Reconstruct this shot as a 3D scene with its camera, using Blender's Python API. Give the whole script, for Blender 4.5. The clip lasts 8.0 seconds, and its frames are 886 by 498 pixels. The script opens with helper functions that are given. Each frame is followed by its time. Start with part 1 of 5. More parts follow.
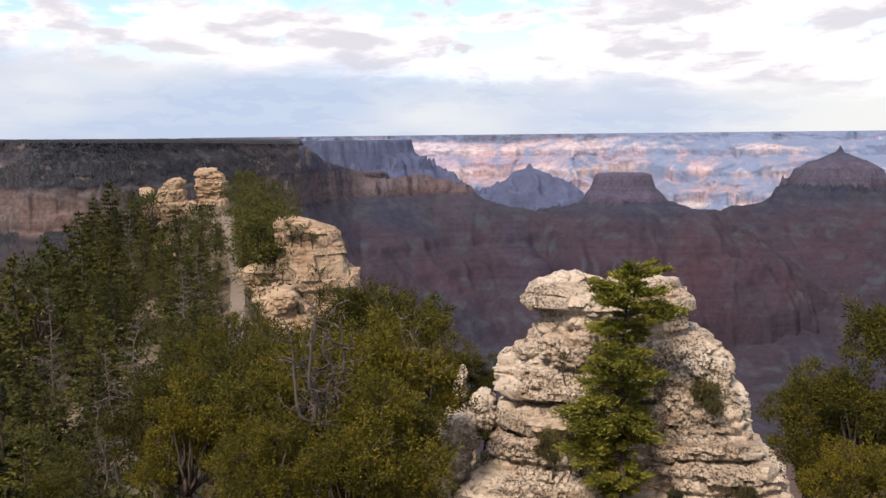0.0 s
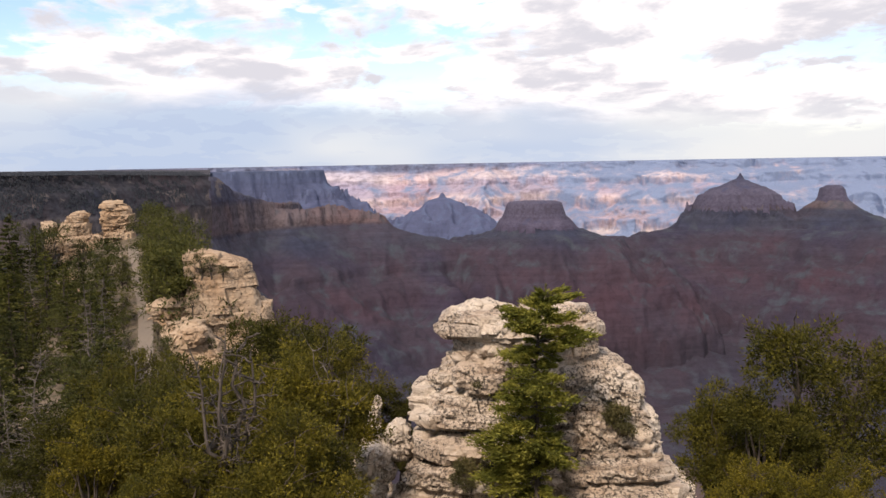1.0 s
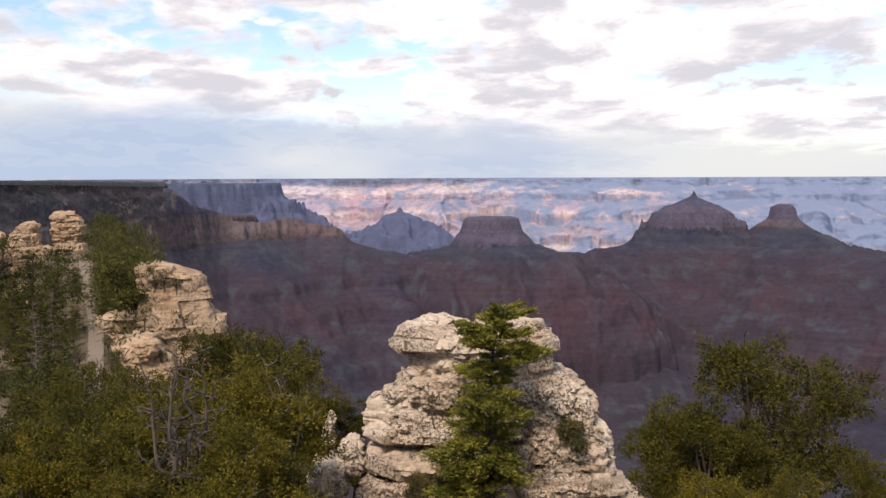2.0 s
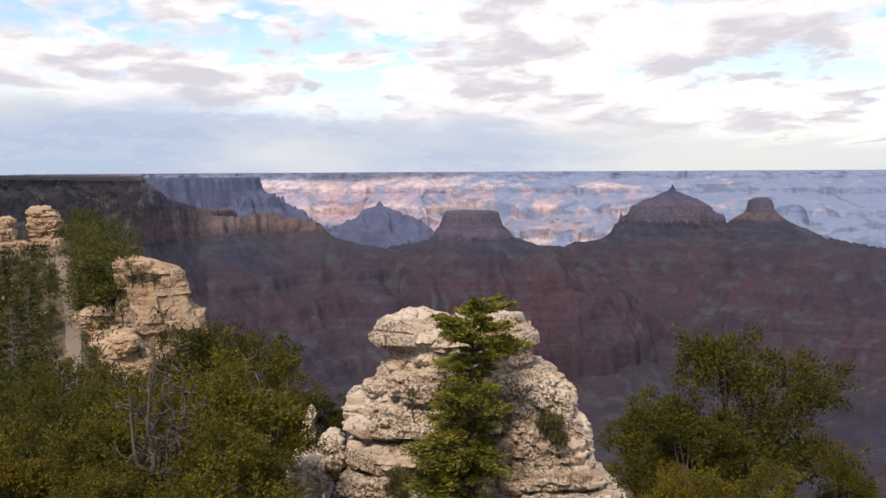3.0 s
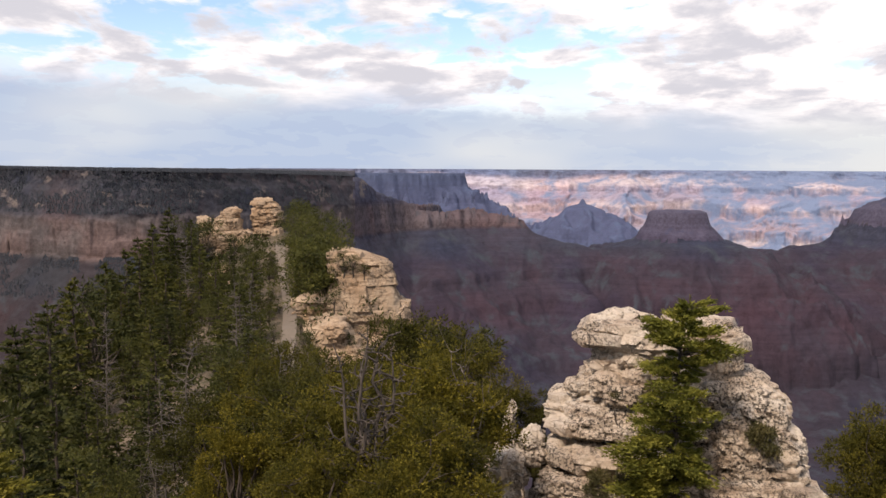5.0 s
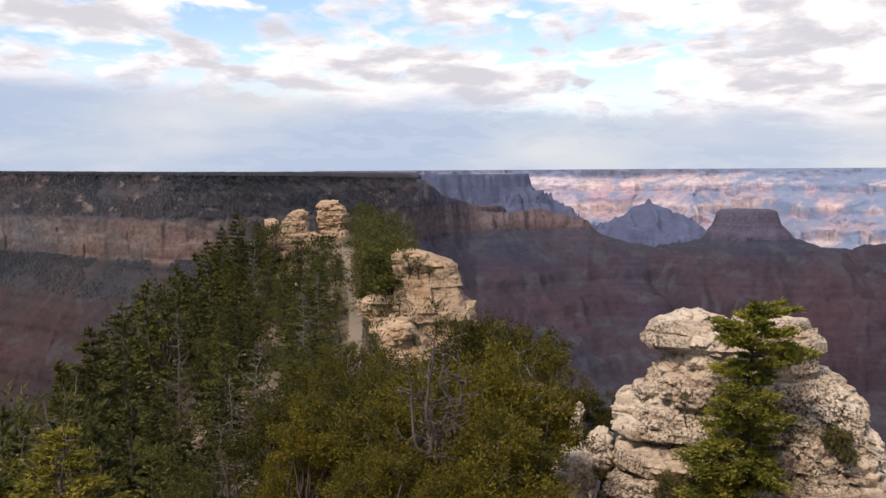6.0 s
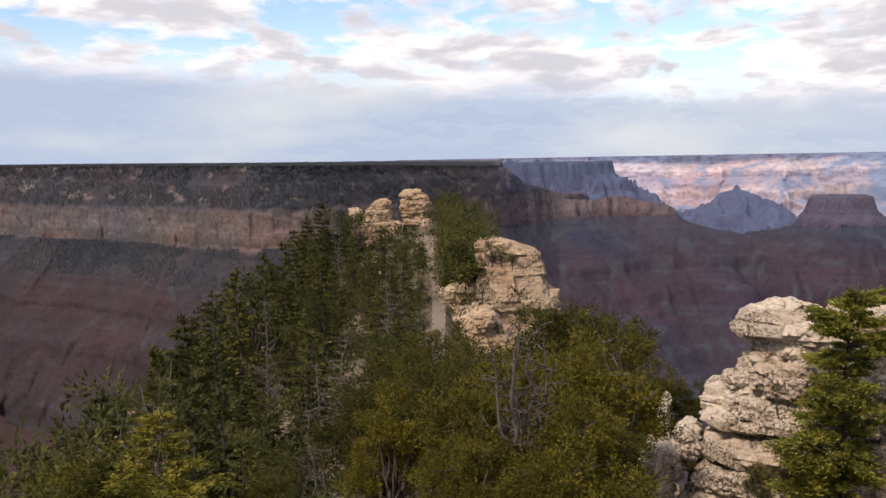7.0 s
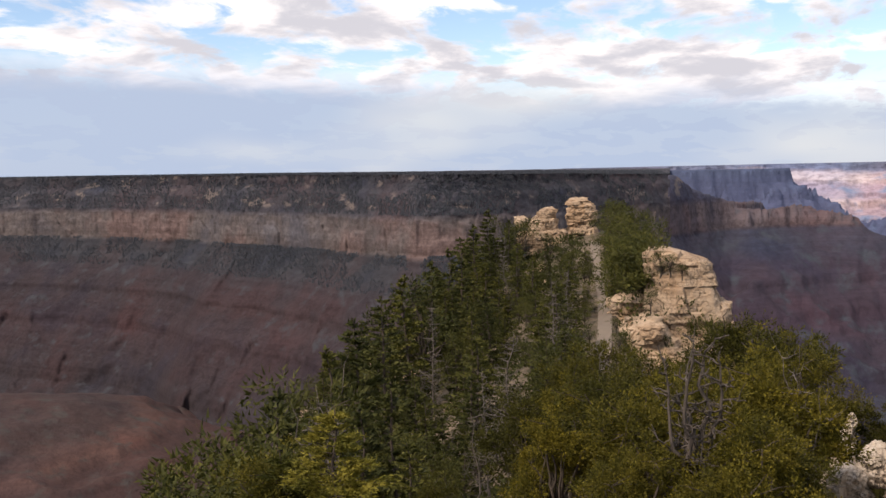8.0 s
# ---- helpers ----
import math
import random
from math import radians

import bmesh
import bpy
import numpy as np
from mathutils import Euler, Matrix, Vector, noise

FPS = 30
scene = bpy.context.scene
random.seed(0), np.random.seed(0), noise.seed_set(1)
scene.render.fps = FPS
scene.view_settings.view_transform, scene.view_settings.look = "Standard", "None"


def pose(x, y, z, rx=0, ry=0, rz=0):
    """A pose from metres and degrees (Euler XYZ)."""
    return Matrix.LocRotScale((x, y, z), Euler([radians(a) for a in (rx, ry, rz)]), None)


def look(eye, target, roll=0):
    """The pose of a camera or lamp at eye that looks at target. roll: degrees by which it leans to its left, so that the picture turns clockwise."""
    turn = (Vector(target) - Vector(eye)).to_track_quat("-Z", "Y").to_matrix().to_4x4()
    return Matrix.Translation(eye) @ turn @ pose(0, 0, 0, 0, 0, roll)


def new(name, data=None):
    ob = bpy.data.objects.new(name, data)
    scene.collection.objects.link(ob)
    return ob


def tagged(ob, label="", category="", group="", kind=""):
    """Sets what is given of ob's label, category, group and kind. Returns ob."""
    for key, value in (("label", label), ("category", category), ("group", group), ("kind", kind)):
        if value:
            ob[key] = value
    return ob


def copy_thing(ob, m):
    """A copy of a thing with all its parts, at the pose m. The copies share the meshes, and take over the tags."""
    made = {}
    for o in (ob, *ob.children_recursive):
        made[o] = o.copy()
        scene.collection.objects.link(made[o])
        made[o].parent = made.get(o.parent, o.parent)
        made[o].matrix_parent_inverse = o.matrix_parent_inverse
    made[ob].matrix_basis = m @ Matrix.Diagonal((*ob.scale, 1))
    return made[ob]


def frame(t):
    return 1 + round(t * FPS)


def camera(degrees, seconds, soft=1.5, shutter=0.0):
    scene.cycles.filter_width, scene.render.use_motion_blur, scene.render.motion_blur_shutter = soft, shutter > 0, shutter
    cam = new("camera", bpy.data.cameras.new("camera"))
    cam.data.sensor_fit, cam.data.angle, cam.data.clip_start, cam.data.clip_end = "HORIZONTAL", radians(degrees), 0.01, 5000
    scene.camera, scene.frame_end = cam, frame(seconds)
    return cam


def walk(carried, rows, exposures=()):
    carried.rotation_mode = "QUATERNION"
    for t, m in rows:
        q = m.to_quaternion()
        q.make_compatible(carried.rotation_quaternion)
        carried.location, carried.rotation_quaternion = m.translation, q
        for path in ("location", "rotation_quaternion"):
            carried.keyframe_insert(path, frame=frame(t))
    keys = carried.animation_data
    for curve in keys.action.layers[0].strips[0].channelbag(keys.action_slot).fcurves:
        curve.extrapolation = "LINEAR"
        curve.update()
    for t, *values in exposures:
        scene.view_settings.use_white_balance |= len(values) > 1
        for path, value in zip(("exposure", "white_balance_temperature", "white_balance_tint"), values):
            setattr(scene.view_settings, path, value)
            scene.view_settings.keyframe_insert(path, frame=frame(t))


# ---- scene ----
# ------------------------------------------------------------ camera
LENS = 50.85
EYE = 1.65          # eye height over the viewpoint
ARM = 0.5           # the camera is held out and swings round the body
# seconds, yaw (left +), pitch, roll
TURN = [
    (0.0, 0.03, -7.07, 0.63), (0.5, -5.53, -5.76, 0.58), (1.0, -5.29, -5.33, 1.0), (1.5, -4.82, -4.94, 0.7),
    (1.7, -6.0, -4.4, 0.5), (2.8, -9.55, -4.8, 0.3), (3.0, -9.18, -4.83, 0.32), (3.5, -6.14, -4.84, 0.45),
    (4.0, -2.11, -5.46, -0.04), (4.5, 0.0, -5.5, -0.67), (4.7, 1.4, -5.3, -0.55), (5.8, 6.3, -4.75, 0.25),
    (6.0, 7.15, -4.93, 0.36), (6.5, 9.9, -5.17, 0.72), (7.0, 12.23, -5.59, 1.03), (7.5, 15.66, -5.02, 1.02),
    (7.8, 19.9, -4.95, 1.15), (8.0, 22.34, -4.88, 1.25)]


def held(yaw, pitch, roll):
    a = radians(yaw)
    spin = pose(0, 0, 0, 90 + pitch, 0, yaw) @ pose(0, 0, 0, 0, 0, -roll)
    return Matrix.Translation((-ARM * math.sin(a), ARM * math.cos(a) - ARM, EYE)) @ spin


cam = camera(LENS, 8.0)
walk(cam, [(t, held(y, p, r)) for t, y, p, r in TURN], exposures=[(0.0, 0.33, 6750, 16.5), (1.5, 0.25, 6750, 16.5), (3.0, 0.20, 6750, 16.5), (8.0, 0.18, 6750, 16.5)])

# ------------------------------------------------------------ light
SUN_AZ, SUN_EL = 155.0, 47.0     # left of and behind the viewer, low
sun = new("sun", bpy.data.lights.new("sun", "SUN"))
sun.data.energy, sun.data.angle, sun.data.color = 4.0, radians(8), (1.0, 0.86, 0.70)
_a, _e = radians(SUN_AZ), radians(SUN_EL)
sun_from = Vector((-math.sin(_a) * math.cos(_e), math.cos(_a) * math.cos(_e), math.sin(_e)))
sun.matrix_world = look(sun_from * 300, (0, 0, 0))


class Nodes:
    """Short way to write a node tree."""

    def __init__(self, tree):
        self.tree = tree
        tree.nodes.clear()

    def add(self, kind, ins=None, **props):
        n = self.tree.nodes.new("ShaderNode" + kind)
        for k, v in props.items():
            setattr(n, k, v)
        for k, v in (ins or {}).items():
            self.put(n.inputs[k], v)
        return n

    def put(self, socket, v):
        if isinstance(v, bpy.types.NodeSocket):
            self.tree.links.new(v, socket)
        elif isinstance(v, (tuple, list)) and len(v) == 3 and socket.type == "RGBA":
            socket.default_value = (*v, 1.0)
        else:
            socket.default_value = v

    def math(self, op, a, b=0.0, c=0.0, clamp=False):
        n = self.add("Math", operation=op, use_clamp=clamp)
        for s, v in zip(n.inputs, (a, b, c)):
            self.put(s, v)
        return n.outputs[0]

    def vec(self, op, a, b=(0, 0, 0)):
        n = self.add("VectorMath", operation=op)
        self.put(n.inputs[0], a)
        self.put(n.inputs[1], b)
        return n.outputs[0]

    def noise(self, p, scale, detail=4.0, rough=0.55, dist=0.0):
        return self.add("TexNoise", {"Vector": p, "Scale": scale, "Detail": detail, "Roughness": rough, "Distortion": dist}).outputs[0]

    def span(self, v, lo, hi, a=0.0, b=1.0, smooth=True):
        n = self.add("MapRange", {"Value": v, "From Min": lo, "From Max": hi, "To Min": a, "To Max": b},
                     interpolation_type="SMOOTHSTEP" if smooth else "LINEAR")
        return n.outputs[0]

    def mix(self, f, a, b, blend="MIX"):
        n = self.add("Mix", data_type="RGBA", blend_type=blend)
        self.put(n.inputs[0], f)
        self.put(n.inputs[6], a)
        self.put(n.inputs[7], b)
        return n.outputs[2]

    def ramp(self, f, stops, interp="LINEAR"):
        n = self.add("ValToRGB", {"Fac": f})
        n.color_ramp.interpolation = interp
        e = n.color_ramp.elements
        while len(e) < len(stops):
            e.new(0.5)
        for i, (p, col) in enumerate(stops):
            e[i].position, e[i].color = p, (*col, 1.0)
        return n.outputs[0]


def build_world():
    w = bpy.data.worlds.new("sky")
    scene.world = w
    w.use_nodes = True
    n = Nodes(w.node_tree)
    way = n.add("TexCoord").outputs["Generated"]
    sep = n.add("SeparateXYZ", {0: way})
    x, y, z = sep.outputs[0], sep.outputs[1], sep.outputs[2]
    sky = n.add("TexSky", sky_type="NISHITA", sun_disc=False, sun_elevation=radians(SUN_EL),
                sun_rotation=radians(-SUN_AZ), air_density=1.0, dust_density=0.3, ozone_density=3.0).outputs[0]
    clear = n.add("Background", {"Color": sky, "Strength": 0.15})
    up = n.math("MAXIMUM", z, 0.0)
    d = n.math("ADD", up, 0.20)
    p = n.add("CombineXYZ", {0: n.math("DIVIDE", x, d), 1: n.math("DIVIDE", y, d), 2: 0.0}).outputs[0]
    wide = n.noise(n.vec("ADD", p, (0.9, 0.3, 0.0)), 0.75, 3.0, 0.5, 0.2)
    lump = n.noise(n.vec("MULTIPLY", p, (1.0, 0.8, 1.0)), 4.6, 9.0, 0.58, 0.3)
    mixed = n.math("ADD", n.math("MULTIPLY", wide, 0.6), n.math("MULTIPLY", lump, 0.5))
    cover = n.span(mixed, 0.475, 0.56)
    dark = n.math("ADD", n.math("MULTIPLY", n.noise(n.vec("ADD", p, (3.1, 1.7, 0.4)), 2.3, 7.0, 0.58, 0.3), 0.6), n.math("MULTIPLY", lump, 0.4))
    shade = n.span(dark, 0.40, 0.59)
    white = n.mix(shade, (1.18, 1.15, 1.11), (0.60, 0.62, 0.67))
    # the rain veil low over the horizon
    low = n.span(n.math("ADD", n.math("ADD", up, n.math("MULTIPLY", x, 0.055)), n.math("MULTIPLY", n.math("SUBTRACT", lump, 0.5), 0.05)), 0.045, 0.09, 1.0, 0.0)
    veil_t = n.noise(n.add("CombineXYZ", {0: x, 1: y, 2: n.math("MULTIPLY", z, 3.0)}).outputs[0], 2.4, 3.0, 0.5)
    veil = n.mix(n.span(n.math("ADD", veil_t, n.math("MULTIPLY", x, 0.22)), 0.38, 0.64), (0.42, 0.525, 0.68), (0.68, 0.725, 0.735))
    white = n.mix(low, white, veil)
    cover = n.math("MAXIMUM", cover, n.math("MULTIPLY", low, 0.95))
    cloud = n.add("Background", {"Color": white, "Strength": 1.0})
    both = n.add("MixShader", {0: cover, 1: clear.outputs[0], 2: cloud.outputs[0]})
    out = n.add("OutputWorld")
    n.put(out.inputs[0], both.outputs[0])


build_world()

# ------------------------------------------------------------ materials


def material(name, rough=0.9):
    m = bpy.data.materials.new(name)
    m.use_nodes = True
    n = Nodes(m.node_tree)
    bsdf = n.add("BsdfPrincipled", {"Roughness": rough})
    bsdf.inputs["Specular IOR Level"].default_value = 0.2
    out = n.add("OutputMaterial")
    n.put(out.inputs[0], bsdf.outputs[0])
    return m, n, bsdf


def strata_material(name, z0, z1, stops, wood=(0.035, 0.045, 0.04), scrub_haze=0.5, size=60.0, wobble=8.0, cliff=0.45, mottle=0.35, bedding=0.4, outcrop=None, jointed=0.25, joint_z=-900.0, tint=0.0, spread=0.0):
    """Rock in level beds between the heights z0 and z1; scrub grows where the ground is not too steep. Bluish wood
    colours paint distance haze and cloud shade instead.
    """
    m, n, bsdf = material(name, 0.95)
    geo = n.add("NewGeometry")
    pos, nor = geo.outputs["Position"], geo.outputs["Normal"]
    z = n.add("SeparateXYZ", {0: pos}).outputs[2]
    steep = n.add("SeparateXYZ", {0: nor}).outputs[2]
    warp = n.noise(pos, 1.0 / (size * 2.5), 4.0, 0.6)
    z = n.math("ADD", z, n.math("MULTIPLY", n.math("SUBTRACT", warp, 0.5), wobble * 2))
    col = n.ramp(n.span(z, z0, z1, smooth=False), stops)
    broad = n.noise(pos, 0.42 / size, 4.0, 0.55)
    col = n.mix(n.span(broad, 0.36, 0.50, tint, 0.0), col, n.mix(1.0, col, (0.62, 0.80, 1.08), "MULTIPLY"))
    col = n.mix(n.span(broad, 0.50, 0.64, 0.0, tint), col, n.mix(1.0, col, (1.42, 1.0, 0.92), "MULTIPLY"))
    # thin beds
    bed = n.noise(n.add("CombineXYZ", {0: n.math("MULTIPLY", n.add("SeparateXYZ", {0: pos}).outputs[0], 0.002), 1: 0.0,
                                       2: n.math("MULTIPLY", z, 0.14)}).outputs[0], 1.0, 4.0, 0.65)
    col = n.mix(n.span(bed, 0.3, 0.7, 0.0, bedding), col, n.mix(1.0, col, (0.58, 0.52, 0.52), "MULTIPLY"))
    blotch = n.noise(pos, 1.0 / size, 6.0, 0.65)
    col = n.mix(n.span(blotch, 0.35, 0.7, 0.0, mottle), col, n.mix(1.0, col, (0.45, 0.45, 0.5), "MULTIPLY"))
    speck = n.noise(pos, 7.0 / size, 5.0, 0.7)
    col = n.mix(n.span(speck, 0.42, 0.64, 0.0, mottle * 1.3), col, n.mix(1.0, col, (0.5, 0.49, 0.5), "MULTIPLY"))
    jt = n.noise(n.vec("MULTIPLY", pos, (1, 1, 0.8)), 9.0 / size, 5.0, 0.72, 0.4)
    col = n.mix(n.math("MULTIPLY", n.span(steep, 0.75, 0.45), n.math("MULTIPLY", n.span(jt, 0.44, 0.58, 0.0, jointed), n.span(z, joint_z - 25, joint_z))), col, n.mix(1.0, col, (0.42, 0.40, 0.40), "MULTIPLY"))
    # vertical desert stain on the cliffs
    str_p = n.vec("MULTIPLY", pos, (0.045, 0.045, 0.004))
    col = n.mix(n.math("MULTIPLY", n.span(steep, 0.7, 0.35), n.span(n.noise(str_p, 1.6, 4.0, 0.6), 0.5, 0.72, 0.0, 0.45)), col, n.mix(1.0, col, (0.55, 0.5, 0.5), "MULTIPLY"))
    # wood and spread also paint blue haze and cloud-shade patches on the far rim
    scrub = n.math("MULTIPLY", n.span(steep, cliff, cliff + 0.2), n.span(n.math("ADD", n.noise(pos, 2.2 / size, 5.0, 0.62), n.math("MULTIPLY", n.add("SeparateXYZ", {0: pos}).outputs[0], spread)), 0.60 - scrub_haze * 0.5, 0.82 - scrub_haze * 0.45))
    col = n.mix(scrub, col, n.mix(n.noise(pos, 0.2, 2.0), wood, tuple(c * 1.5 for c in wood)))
    if outcrop:
        bare = n.math("MULTIPLY", n.span(z, outcrop[0], outcrop[0] + 8), n.span(n.noise(n.vec("MULTIPLY", pos, (1, 1, 1.6)), 1.3 / size, 5.0, 0.62), 0.56, 0.64))
        col = n.mix(n.math("MULTIPLY", bare, n.span(steep, 0.85, 0.5)), col, outcrop[1])
    n.put(bsdf.inputs["Base Color"], col)
    bump = n.add("Bump", {"Strength": 0.6, "Distance": size * 0.08, "Height": n.noise(pos, 6.0 / size, 6.0, 0.65)})
    n.put(bsdf.inputs["Normal"], bump.outputs[0])
    return m


def stone_material(name, pale, warm, dark, grain=1.0):
    """Weathered limestone with rusty stains, lichen and pits."""
    m, n, bsdf = material(name, 0.92)
    pos = n.add("NewGeometry").outputs["Position"]
    big = n.noise(pos, 0.55 * grain, 5.0, 0.6, 0.3)
    col = n.mix(n.span(big, 0.38, 0.64), pale, warm)
    fine = n.noise(pos, 9.0 * grain, 6.0, 0.7)
    col = n.mix(n.span(fine, 0.4, 0.7, 0.0, 0.45), col, n.mix(1.0, col, (0.55, 0.52, 0.48), "MULTIPLY"))
    beds = n.noise(n.vec("MULTIPLY", pos, (0.35, 0.35, 4.5)), 1.1 * grain, 4.0, 0.6, 0.2)
    col = n.mix(n.span(beds, 0.53, 0.66, 0.0, 0.65), col, n.mix(1.0, col, (0.48, 0.41, 0.35), "MULTIPLY"))
    bend = n.add("VectorMath", operation="MULTIPLY_ADD")
    n.put(bend.inputs[0], n.add("TexNoise", {"Vector": pos, "Scale": 1.8 * grain, "Detail": 5.0}).outputs["Color"])
    bend.inputs[1].default_value = (0.5 / grain, 0.5 / grain, 0.3 / grain)
    n.put(bend.inputs[2], pos)
    crack = n.add("TexVoronoi", {"Vector": n.vec("MULTIPLY", bend.outputs[0], (1, 1, 1.7)), "Scale": 1.5 * grain}, feature="DISTANCE_TO_EDGE").outputs["Distance"]
    hair = n.add("TexVoronoi", {"Vector": n.vec("MULTIPLY", bend.outputs[0], (1, 1, 1.5)), "Scale": 4.2 * grain}, feature="DISTANCE_TO_EDGE").outputs["Distance"]
    split = n.math("MULTIPLY", n.span(crack, 0.0, 0.028, 1.0, 0.0), n.span(n.noise(pos, 2.3 * grain, 3.0), 0.47, 0.6))
    thin = n.math("MULTIPLY", n.span(hair, 0.0, 0.05, 1.0, 0.0), n.span(n.noise(pos, 0.8 * grain, 2.0), 0.46, 0.6))
    col = n.mix(n.math("MULTIPLY", split, 0.22), col, (0.14, 0.11, 0.08))
    col = n.mix(n.math("MULTIPLY", thin, 0.08), col, (0.16, 0.12, 0.09))
    where = n.span(n.noise(pos, 0.8 * grain, 3.0), 0.38, 0.56)
    lichen = n.math("MULTIPLY", n.span(n.noise(pos, 15.0 * grain, 5.0, 0.72, 0.3), 0.505, 0.555), where)
    col = n.mix(n.math("MULTIPLY", lichen, 0.9), col, dark)
    n.put(bsdf.inputs["Base Color"], col)
    h = n.math("ADD", n.noise(pos, 4.0 * grain, 8.0, 0.72), n.math("MULTIPLY", beds, 0.7))
    h = n.math("SUBTRACT", h, n.math("ADD", n.math("MULTIPLY", split, 0.9), n.math("MULTIPLY", thin, 0.4)))
    bump = n.add("Bump", {"Strength": 0.8, "Distance": 0.12 / grain, "Height": h})
    n.put(bsdf.inputs["Normal"], bump.outputs[0])
    return m


def leaf_material(name, a, b, c):
    """Needles: every spray has its own tone, and light comes through a little."""
    m, n, bsdf = material(name, 0.75)
    geo = n.add("NewGeometry")
    rnd = geo.outputs["Random Per Island"]
    obj = n.add("ObjectInfo").outputs["Random"]
    col = n.ramp(rnd, [(0.0, a), (0.55, b), (1.0, c)])
    col = n.mix(n.span(n.noise(geo.outputs["Position"], 2.0, 3.0), 0.38, 0.62, 0.0, 0.85), col, n.mix(1.0, col, (0.45, 0.52, 0.5), "MULTIPLY"))
    col = n.mix(n.span(obj, 0.0, 0.5, 0.85, 0.0, False), col, n.mix(1.0, col, (0.48, 0.55, 0.62), "MULTIPLY"))
    col = n.mix(n.span(obj, 0.6, 1.0, 0.0, 0.8, False), col, n.mix(1.0, col, (1.5, 1.4, 1.1), "MULTIPLY"))
    n.put(bsdf.inputs["Base Color"], col)
    tr = n.add("BsdfTranslucent", {"Color": n.mix(1.0, col, (1.0, 1.0, 0.6), "MULTIPLY")})
    mixed = n.add("MixShader", {0: 0.25, 1: bsdf.outputs[0], 2: tr.outputs[0]})
    out = [q for q in n.tree.nodes if q.type == "OUTPUT_MATERIAL"][0]
    n.put(out.inputs[0], mixed.outputs[0])
    return m


def bark_material(name, a, b):
    m, n, bsdf = material(name, 0.9)
    pos = n.add("TexCoord").outputs["Object"]
    f = n.noise(n.vec("MULTIPLY", pos, (14, 14, 2.2)), 1.0, 5.0, 0.65)
    n.put(bsdf.inputs["Base Color"], n.mix(n.span(f, 0.35, 0.65), a, b))
    n.put(bsdf.inputs["Normal"], n.add("Bump", {"Strength": 0.7, "Distance": 0.02, "Height": f}).outputs[0])
    return m


def dirt_material():
    m, n, bsdf = material("dry_soil", 0.95)
    pos = n.add("NewGeometry").outputs["Position"]
    col = n.mix(n.span(n.noise(pos, 0.35, 6.0, 0.65), 0.35, 0.65), (0.09, 0.072, 0.05), (0.17, 0.135, 0.10))
    col = n.mix(n.span(n.noise(pos, 2.3, 5.0, 0.7), 0.5, 0.62), col, (0.06, 0.06, 0.035))
    z = n.add("SeparateXYZ", {0: pos}).outputs[2]
    col = n.mix(n.span(z, -30.0, -90.0), col, n.mix(n.noise(pos, 0.02, 5.0), (0.10, 0.06, 0.055), (0.06, 0.05, 0.05)))
    n.put(bsdf.inputs["Base Color"], col)
    n.put(bsdf.inputs["Normal"], n.add("Bump", {"Strength": 0.8, "Distance": 0.2, "Height": n.noise(pos, 3.0, 6.0, 0.7)}).outputs[0])
    return m


M_SOIL = dirt_material()
M_LIME = stone_material("limestone", (0.59, 0.525, 0.44), (0.46, 0.375, 0.29), (0.055, 0.046, 0.04))
M_CLIFF = stone_material("buff_limestone", (0.46, 0.36, 0.26), (0.38, 0.27, 0.175), (0.20, 0.15, 0.105), 0.5)
M_JUNIPER = leaf_material("juniper_green", (0.054, 0.048, 0.006), (0.085, 0.075, 0.009), (0.150, 0.130, 0.016))
M_FIR = leaf_material("fir_green", (0.095, 0.100, 0.017), (0.15, 0.150, 0.026), (0.26, 0.25, 0.05))
M_SLOPE_FIR = leaf_material("slope_fir_green", (0.054, 0.056, 0.014), (0.071, 0.074, 0.019), (0.096, 0.099, 0.027))
M_PINE = leaf_material("young_pine_green", (0.10, 0.094, 0.016), (0.145, 0.134, 0.022), (0.21, 0.193, 0.037))
M_SCRUB = leaf_material("grey_scrub", (0.06, 0.055, 0.028), (0.095, 0.088, 0.042), (0.15, 0.135, 0.07))
M_BARK = bark_material("bark", (0.035, 0.028, 0.023), (0.085, 0.07, 0.058))
M_DEAD = bark_material("bleached_wood", (0.058, 0.051, 0.045), (0.15, 0.132, 0.117))
M_GREY = bark_material("grey_weathered_wood", (0.04, 0.034, 0.03), (0.10, 0.086, 0.075))
M_GRAVEL, _n, _b = material("trail_gravel", 0.95)
_p = _n.add("NewGeometry").outputs["Position"]
_n.put(_b.inputs["Base Color"], _n.mix(_n.noise(_p, 3.0, 6.0, 0.7), (0.13, 0.11, 0.088), (0.20, 0.17, 0.14)))

# ------------------------------------------------------------ arithmetic


def lattice(i, j, k, seed):
    h = (i.astype(np.int64) * 374761393 + j.astype(np.int64) * 668265263 + k.astype(np.int64) * 2147483647 + seed * 974634777) & 0xFFFFFFFF
    h = ((h ^ (h >> 13)) * 1274126177) & 0xFFFFFFFF
    h = ((h ^ (h >> 16)) * 2246822519) & 0xFFFFFFFF
    return ((h ^ (h >> 15)) & 0xFFFFFF) / float(0xFFFFFF)


